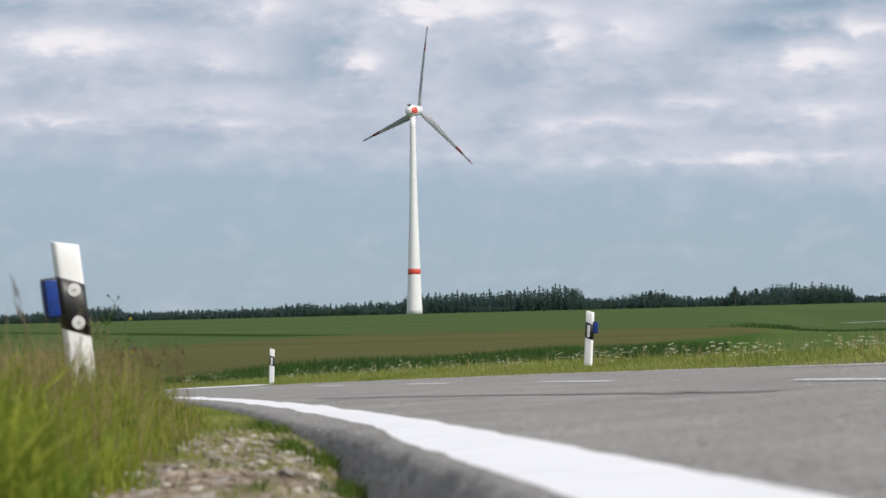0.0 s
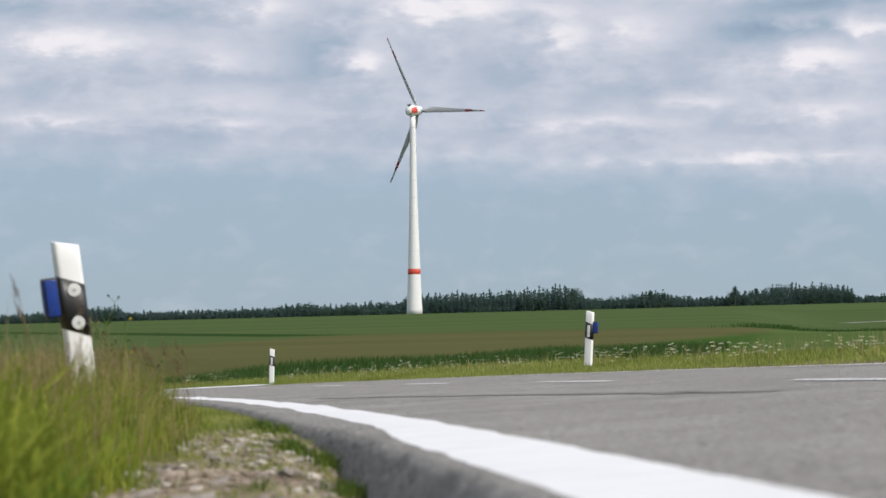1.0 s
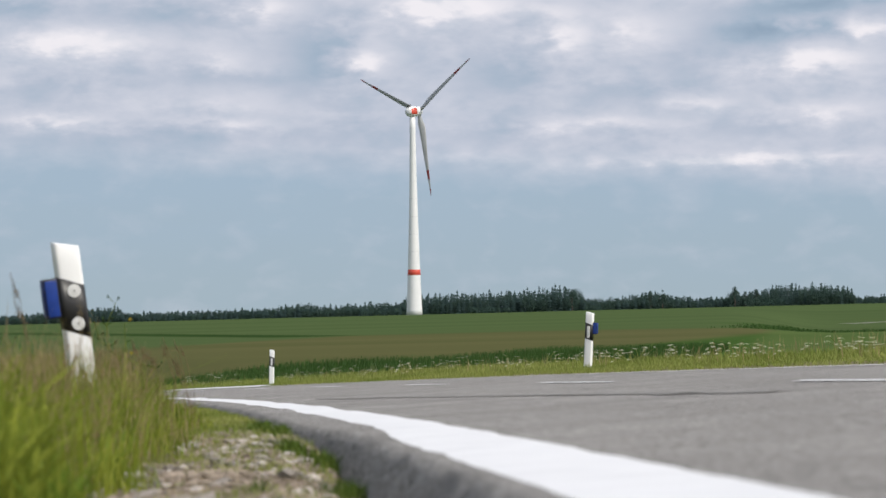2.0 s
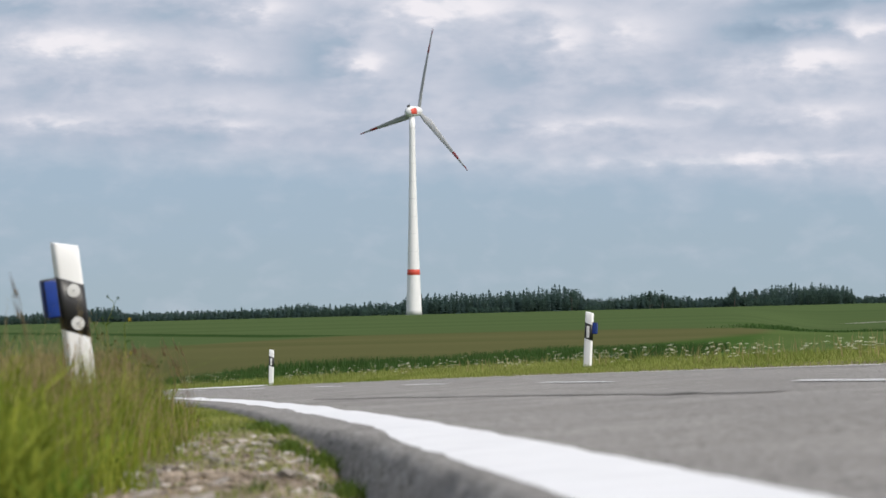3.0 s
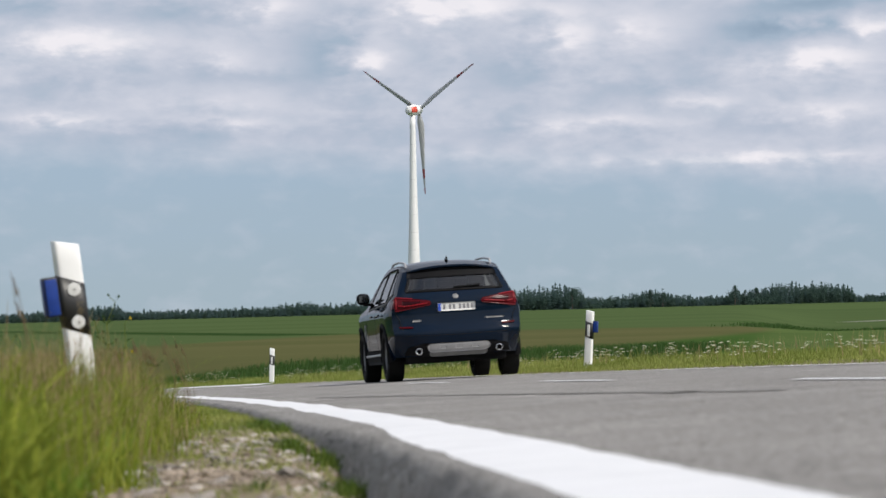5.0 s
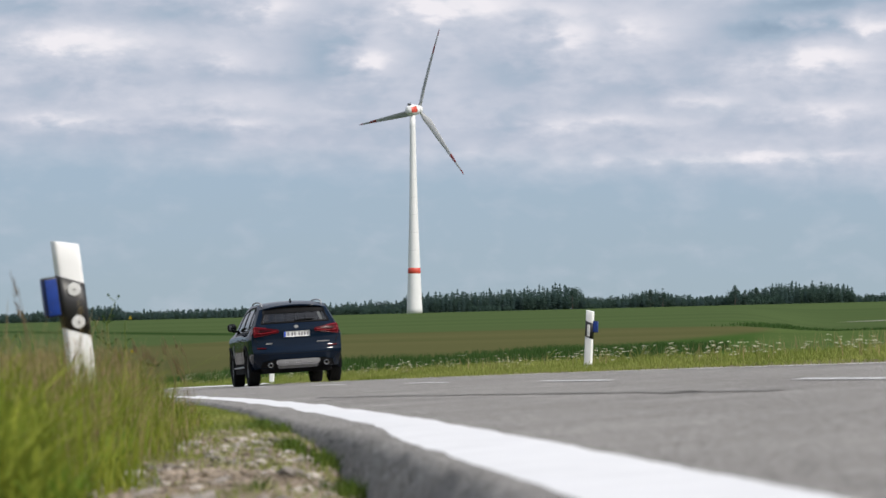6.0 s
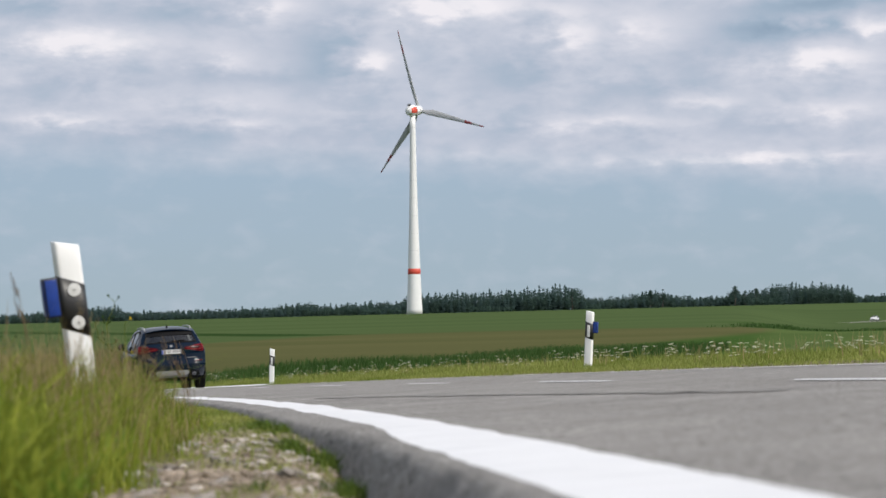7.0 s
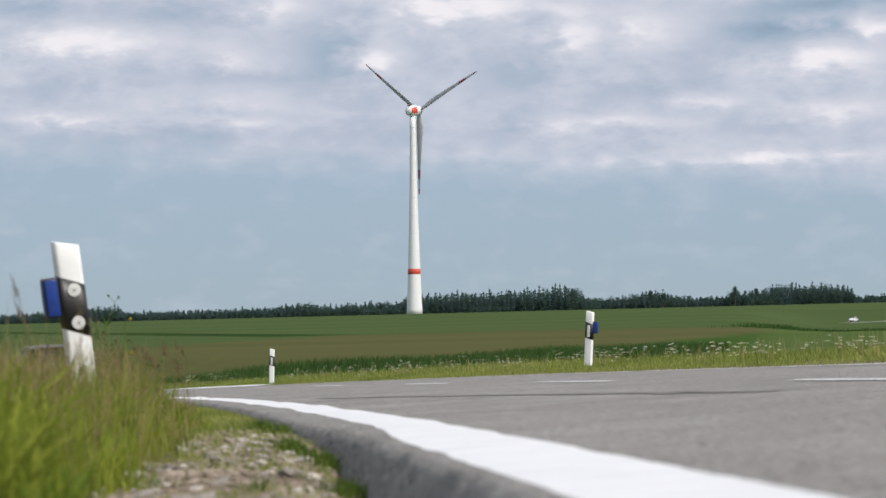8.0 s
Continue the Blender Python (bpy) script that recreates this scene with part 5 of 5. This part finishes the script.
def build_umbels():
    """White umbels on branching stems along the far verge."""
    rng = random.Random(12)
    sv, sf, fv, ff = [], [], [], []
    for k in range(300):
        y = 24 + 96 * rng.random() ** 0.85
        off = 6.5 + rng.random() ** 1.2 * (1.6 + 0.018 * y)
        x = float(edge_x(y)) + off
        if noise.noise(Vector((x * 0.5, y * 0.3, 4))) < -0.02:
            continue
        z = float(land_z(x, y))
        h = rng.uniform(0.08, 0.30) * (0.5 + 0.5 * float(smoothstep(25, 75, y)))
        top = (x + rng.uniform(-0.05, 0.05), y, z + h)
        stalk(sv, sf, (x, y, z), top, 0.004)
        for j in range(rng.randint(1, 4)):
            e = (top[0] + rng.uniform(-0.13, 0.13), y + rng.uniform(-0.1, 0.1), top[2] + rng.uniform(-0.03, 0.09))
            stalk(sv, sf, (x, y, z + h * 0.6), e, 0.003)
            for i in range(6):
                a = rng.uniform(0, 6.28)
                r = rng.uniform(0.0, 0.045)
                disc(fv, ff, (e[0] + r * math.cos(a), e[1] + r * math.sin(a), e[2] + rng.uniform(0, 0.012)), rng.uniform(0.009, 0.017), rng.uniform(-0.5, 0.5))
    tagged(part("umbel_stems", (sv, sf), M_GRASS_FAR), "thin green stems of wild umbel flowers on the verge", "plants", kind="stuff")
    tagged(part("white_umbels", (fv, ff), M_FLOWER), "clusters of small white umbel flowers along the verge", "flowers", kind="stuff")


build_umbels()


def build_umbel_plant(m):
    """One tall umbel: a branching stem with domed heads of tiny florets."""
    rng = random.Random(91)
    p = tagged(empty("umbel_plant", m), "tall wild umbel with white flower heads on green stems", "wildflower", "verge umbels")
    sv, sf = [], []
    stalk(sv, sf, (0, 0, -0.03), (0.01, 0, 0.22), 0.003)
    for dx, dy, top, r in ((-0.06, 0.02, 0.27, 0.027), (0.015, -0.02, 0.32, 0.036), (0.07, 0.02, 0.25, 0.026), (0.035, 0.04, 0.21, 0.020)):
        stalk(sv, sf, (0.006, 0, 0.13), (dx, dy, top), 0.002)
        vs, fs = [], []
        for j in range(26):
            a, q = rng.uniform(0, 6.28), math.sqrt(rng.random()) * r
            disc(vs, fs, (dx + q * math.cos(a), dy + q * math.sin(a), top + 0.012 * (1 - (q / r) ** 2)), rng.uniform(0.004, 0.008), rng.uniform(-0.6, 0.6), 6)
        part("flower_head", (vs, fs), M_FLOWER, p, "white flower head")
    part("stem", (sv, sf), M_GRASS_FAR, p)
    return p


def plant_umbels():
    rng = random.Random(17)
    first = None
    for k in range(28):
        y = rng.choice((38, 43, 46, 48, 54, 58, 66, 74, 86)) + rng.gauss(0, 1.6)
        x = float(edge_x(y)) + 6.5 + abs(rng.gauss(0, 0.7))
        m = pose(x, y, on_land(x, y) - 0.02 - 0.10 * rng.random(), rng.uniform(-8, 8), rng.uniform(-8, 8), rng.uniform(0, 360))
        if first is None:
            first = build_umbel_plant(m)
        else:
            copy_thing(first, m)


plant_umbels()


def far_tall(rng, n):
    y = 22 + 100 * rng.random(n)
    off = 6.4 + rng.random(n) * (2.6 + 0.012 * y)
    return edge_x(y) + off, y


blades(3000, far_tall, lambda r, x, y: (np.where(patch_noise(x, y, 0.25, 8.0) > -0.05, r.uniform(0.14, 0.36, len(x)), 0), 0.006 + 0.004 * r.random(len(x))),
       M_DRY, "tall_dry_stalks", "pale tall seeding grass stalks on the far verge", 0.2, 21)


def build_seed_stalks():
    """Tall grass stems with seed heads on the near verge."""
    rng = random.Random(3)
    sv, sf, hv, hf = [], [], [], []
    for k in range(1300):
        y = 8 + 20 * rng.random()
        off = -1.15 - rng.random() * (0.9 + 0.15 * y)
        x = float(edge_x(y)) + off
        z = float(land_z(x, y))
        h = rng.uniform(0.28, 0.46) * (1.35 if rng.random() < 0.04 else 1.0)
        lean = rng.uniform(-0.08, 0.08)
        mid = (x + lean * 0.3, y, z + h * 0.6)
        top = (x + lean, y + rng.uniform(-0.05, 0.05), z + h)
        stalk(sv, sf, (x, y, z), mid, 0.0016)
        stalk(sv, sf, mid, top, 0.0012)
        L = rng.uniform(0.04, 0.09)
        for j in range(14):
            f = j / 14
            c = (top[0] + lean * 0.3 * f + rng.uniform(-0.006, 0.006), top[1] + rng.uniform(-0.006, 0.006), top[2] - L * 0.3 + L * f)
            disc(hv, hf, c, 0.006 * (1.2 - f), rng.uniform(-2, 2), 4)
    tagged(part("seed_stalks", (sv, sf), M_DRY), "slender grass stems on the near verge", "grass", kind="stuff")
    tagged(part("seed_heads", (hv, hf), M_DRY), "feathery seed heads of the verge grass", "grass", kind="stuff")


build_seed_stalks()


def build_weed(x, y, h, seed, flower):
    rng = random.Random(seed)
    z = float(land_z(x, y))
    w = tagged(empty("roadside_weed", Matrix.Translation((x, y, z))), "thin branching roadside weed with small buds in the verge", "weed", "tall weeds")
    sv, sf, lv, lf, bv, bf = [], [], [], [], [], []
    pts = [Vector((0.02 * rng.uniform(-1, 1) * k, 0, h * k / 6)) for k in range(7)]
    for a, b in zip(pts, pts[1:]):
        stalk(sv, sf, a, b, 0.0022)
    for k in range(2, 7):
        for s in (-1, 1):
            if rng.random() < 0.25:
                continue
            e = pts[k] + Vector((s * rng.uniform(0.015, 0.05), rng.uniform(-0.02, 0.02), rng.uniform(0.015, 0.05)))
            stalk(sv, sf, pts[k], e, 0.0014)
            leafball(bv, bf, e, 0.006, 14, 0.005, rng)
            q = pts[k - 1]
            b = len(lv)
            lv.extend([tuple(q), tuple(q + Vector((s * 0.012, 0, 0.014))), tuple(q + Vector((s * 0.032, 0.006, 0.016))), tuple(q + Vector((s * 0.014, 0, 0.005)))])
            lf.extend([(b, b + 1, b + 2), (b, b + 2, b + 3)])
    part("stem", (sv, sf), M_GRASS, w)
    tagged(part("leaves", (lv, lf), M_CROP, w), kind="stuff")
    tagged(part("buds", (bv, bf), M_YELLOW if flower else M_CROP, w, "small yellow flowers" if flower else "small green buds"), kind="stuff")


M_YELLOW = leafy("yellow_petals", (0.55, 0.42, 0.02), (0.7, 0.55, 0.04), 0.6, 4.0)
for x, y, h, seed, fl in ((-1.74, 17.6, 0.68, 1, False), (-1.66, 17.2, 0.56, 2, True), (-1.78, 18.4, 0.60, 3, False), (-2.02, 15.0, 0.46, 4, False), (-1.60, 17.8, 0.40, 5, False)):
    build_weed(x, y, h, seed, fl)


def build_gravel():
    rng = random.Random(8)
    vs, fs = [], []
    base = bmesh.new()
    bmesh.ops.create_icosphere(base, subdivisions=1, radius=1.0)
    bv = [v.co.copy() for v in base.verts]
    base.verts.index_update()
    bfc = [tuple(v.index for v in f.verts) for f in base.faces]
    base.free()
    for k in range(11000):
        y = 5.5 + 11 * rng.random() ** 1.3
        off = float(rim_off(y)) - 0.07 - rng.random() ** 0.9 * (0.85 + 0.02 * y)
        x = float(edge_x(y)) + off
        if noise.noise(Vector((x * 2.2, y * 0.8, 1))) < -0.45 + 0.06 * (y - 10):
            continue
        s = rng.uniform(0.005, 0.015)
        z = float(land_z(x, y)) + s * 0.1
        sc = Vector((s * rng.uniform(0.8, 1.5), s * rng.uniform(0.8, 1.5), s * rng.uniform(0.5, 0.9)))
        rz = Matrix.Rotation(rng.uniform(0, 6.28), 3, "Z")
        b = len(vs)
        for v in bv:
            p = rz @ Vector((v.x * sc.x, v.y * sc.y, v.z * sc.z)) * rng.uniform(0.82, 1.12)
            vs.append((x + p.x, y + p.y, z + p.z))
        fs.extend(tuple(b + i for i in f) for f in bfc)
    tagged(part("gravel", (vs, fs), M_GRAVEL, None, "", False), "loose pale gravel stones beside the asphalt edge", "gravel", kind="stuff")


def stone_material():
    """Pale field stones, each of its own tone."""
    m = noisy("field_stone", (0.36, 0.31, 0.27), (0.54, 0.49, 0.44), 0.9, 30.0, 160.0, 0.5, 0.003)
    b = m.node_tree.nodes["Principled BSDF"]
    src = b.inputs["Base Color"].links[0].from_socket
    info = node(m, "ShaderNodeObjectInfo")
    mr = node(m, "ShaderNodeMapRange", To_Min=0.35, To_Max=1.25)
    link(m, info.outputs["Random"], mr.inputs["Value"])
    mx = node(m, "ShaderNodeMix")
    mx.data_type, mx.blend_type = "RGBA", "MULTIPLY"
    mx.inputs["Factor"].default_value = 1.0
    link(m, src, mx.inputs["A"])
    link(m, mr.outputs["Result"], mx.inputs["B"])
    link(m, mx.outputs["Result"], b.inputs["Base Color"])
    return m


def build_stones():
    """The larger stones of the shoulder, each lying on the ground."""
    rng = random.Random(77)
    stone_mat = stone_material()
    shapes = []
    for k in range(6):
        bm = bmesh.new()
        bmesh.ops.create_icosphere(bm, subdivisions=1, radius=1.0)
        for v in bm.verts:
            v.co *= rng.uniform(0.72, 1.12)
            v.co.z *= 0.62
        me = bpy.data.meshes.new("stone")
        bm.to_mesh(me)
        bm.free()
        me.materials.append(stone_mat)
        shapes.append(me)
    count = 0
    while count < 290:
        y = 5.6 + 8.5 * rng.random() ** 1.1
        off = float(rim_off(y)) - 0.16 - rng.random() * (0.62 + 0.02 * y)
        x = float(edge_x(y)) + off
        if noise.noise(Vector((x * 2.6, y * 1.1, 3))) < -0.15:
            continue
        s = rng.uniform(0.012, 0.032) * (1.5 if rng.random() < 0.12 else 1.0)
        ob = new("stone", rng.choice(shapes))
        ob.parent = ground
        ob.matrix_world = pose(x, y, float(land_z(x, y)) + s * 0.25, rng.uniform(-15, 15), rng.uniform(-15, 15), rng.uniform(0, 360)) @ Matrix.Diagonal((s * rng.uniform(0.9, 1.5), s, s * rng.uniform(0.7, 1.0), 1))
        count += 1


M_GRAVEL = leafy("gravel_stone", (0.085, 0.066, 0.048), (0.40, 0.33, 0.265), 0.9, 5.0, 0.0)
build_gravel()
build_stones()


M_TUFT = leafy("tuft_grass", (0.05, 0.095, 0.015), (0.14, 0.19, 0.035), 0.6, 2.0, 0.35)


def tuft_place(rng, n):
    clump = np.array([8.6, 9.6, 11.6, 12.3, 14.2, 15.6])
    out = np.array([0.34, 0.05, 0.04, 0.12, 0.03, 0.08])
    k = rng.integers(0, len(clump), n)
    y = clump[k] + rng.normal(0, 0.17, n)
    off = rim_off(y) - 0.03 - out[k] - np.abs(rng.normal(0, 0.045, n))
    return edge_x(y) + off, y


def tuft_size(rng, x, y):
    k = patch_noise(x * 0.6, y, 1.5, 6.0)
    near = smoothstep(8.0, 10.0, y)
    return np.where(k + 0.25 * near - 1.6 * np.maximum(rim_off(y) - (x - edge_x(y)) - 0.12, 0) > -0.35, rng.uniform(0.015, 0.075, len(x)), 0), rng.uniform(0.003, 0.006, len(x))


blades(2600, tuft_place, tuft_size, M_TUFT, "low_tufts", "low green tufts growing along the broken asphalt edge", 0.6, 31)
blades(26000, lambda r, n: (lambda y: (edge_x(y) - 0.44 - 0.9 * r.random(n), y))(8 + 22 * r.random(n) ** 0.9),
       lambda r, x, y: (np.where(patch_noise(x, y, 1.1, 2.0) + 0.14 * (y - 11.0) > 0.0, r.uniform(0.01, 0.05, len(x)), 0), r.uniform(0.003, 0.005, len(x))), M_GRASS_FAR, "short_verge_grass", "short yellowish grass between gravel and verge", 0.5, 33)


blades(5000, lambda r, n: (lambda y: (edge_x(y) - 0.36 - 0.9 * r.random(n), y))(6 + 9 * r.random(n)),
       lambda r, x, y: (np.where(patch_noise(x, y, 2.0, 12.0) > -0.1, r.uniform(0.01, 0.035, len(x)), 0), r.uniform(0.002, 0.004, len(x))), M_DRY, "dry_litter", "dry straw litter scattered over the gravel", 1.6, 35)
blades(8000, lambda r, n: (lambda y: (edge_x(y) - 1.5 + 0.42 * r.uniform(-1, 1, n) - 0.5 * r.random(n), y))(9.5 + 14 * r.random(n)),
       lambda r, x, y: (np.where(patch_noise(x, y, 1.4, 19.0) > -0.05, r.uniform(0.10, 0.46, len(x)) * smoothstep(6, 15, y), 0), 0.003 + 0.003 * r.random(len(x))), M_RUST, "rusty_stalks", "reddish-brown seeding grass stalks among the verge grass", 0.3, 36)


def build_seed_grass(x, y, top, seed):
    rng = random.Random(seed)
    z = float(land_z(x, y))
    g = tagged(empty("seed_grass", Matrix.Translation((x, y, z))), "tall single grass stem with a nodding seed head", "grass", "tall seed grasses")
    h = top - z
    sv, sf, hv, hf = [], [], [], []
    pts = [Vector((-0.012 * k * k / 6, 0, h * k / 6)) for k in range(7)]
    for a, b in zip(pts, pts[1:]):
        stalk(sv, sf, a, b, 0.0013)
    for j in range(60):
        f = j / 60
        c = pts[6] + Vector((-0.022 * f, 0, 0.075 * f - 0.02)) + Vector((rng.uniform(-1, 1), rng.uniform(-1, 1), 0)) * 0.005 * (1.1 - f)
        disc(hv, hf, c, 0.006 * (1.25 - f), rng.uniform(-2, 2), 4)
    part("stem", (sv, sf), M_RUST, g)
    tagged(part("seed_head", (hv, hf), M_RUST, g, "brownish feathery seed head"), kind="stuff")


for x, y, top, seed in ((-1.185, 10.0, 0.46, 1), (-1.215, 10.3, 0.40, 2), (-1.93, 14.5, 0.43, 3)):
    build_seed_grass(x, y, top, seed)
for k in range(22):
    dist = 14.0 + 0.35 * k
    build_seed_grass(dist * (-0.083 - 0.010 * math.sin(k * 2.4)), dist, 0.22 + 0.05 * math.sin(k * 1.7) + 0.03 * math.cos(k * 4.1), 20 + k)


def bank_place(rng, n):
    y = 262 + 150 * rng.random(n)
    x = 24 + (y - 262) * 0.16 + rng.normal(0, 1.5, n) + 10 * np.round(rng.random(n) * 2)
    return x, y


blades(14000, bank_place, lambda r, x, y: (r.uniform(0.15, 0.5, len(x)) * (0.5 + 0.8 * np.maximum(patch_noise(x, y, 0.08, 9.0), -0.4)), r.uniform(0.05, 0.12, len(x))),
       M_CROP, "bank_grass", "dark rough grass banks between the far fields", 0.3, 41, 2)


# ---- all that moves ----
def motions():
    walk(rotor, rotor_rows(HUB))
    walk(sky_sheet, [(k, pose(2.1 * (k - 4), SKY_Y, 0.3)) for k in range(9)])
    walk(small_car, small_car_rows())
    walk(car, [(k * 0.1, car_pose(k * 0.1)) for k in range(81)])
    for w in wheels:
        x, y, z = w.location
        flip = 0 if x > 0 else 180
        turn = -85 if x > 0 else 85
        walk(w, [(k / 30, pose(x, y, z, 0, 0, flip) @ pose(0, 0, 0, turn * k)) for k in range(241)])


motions()
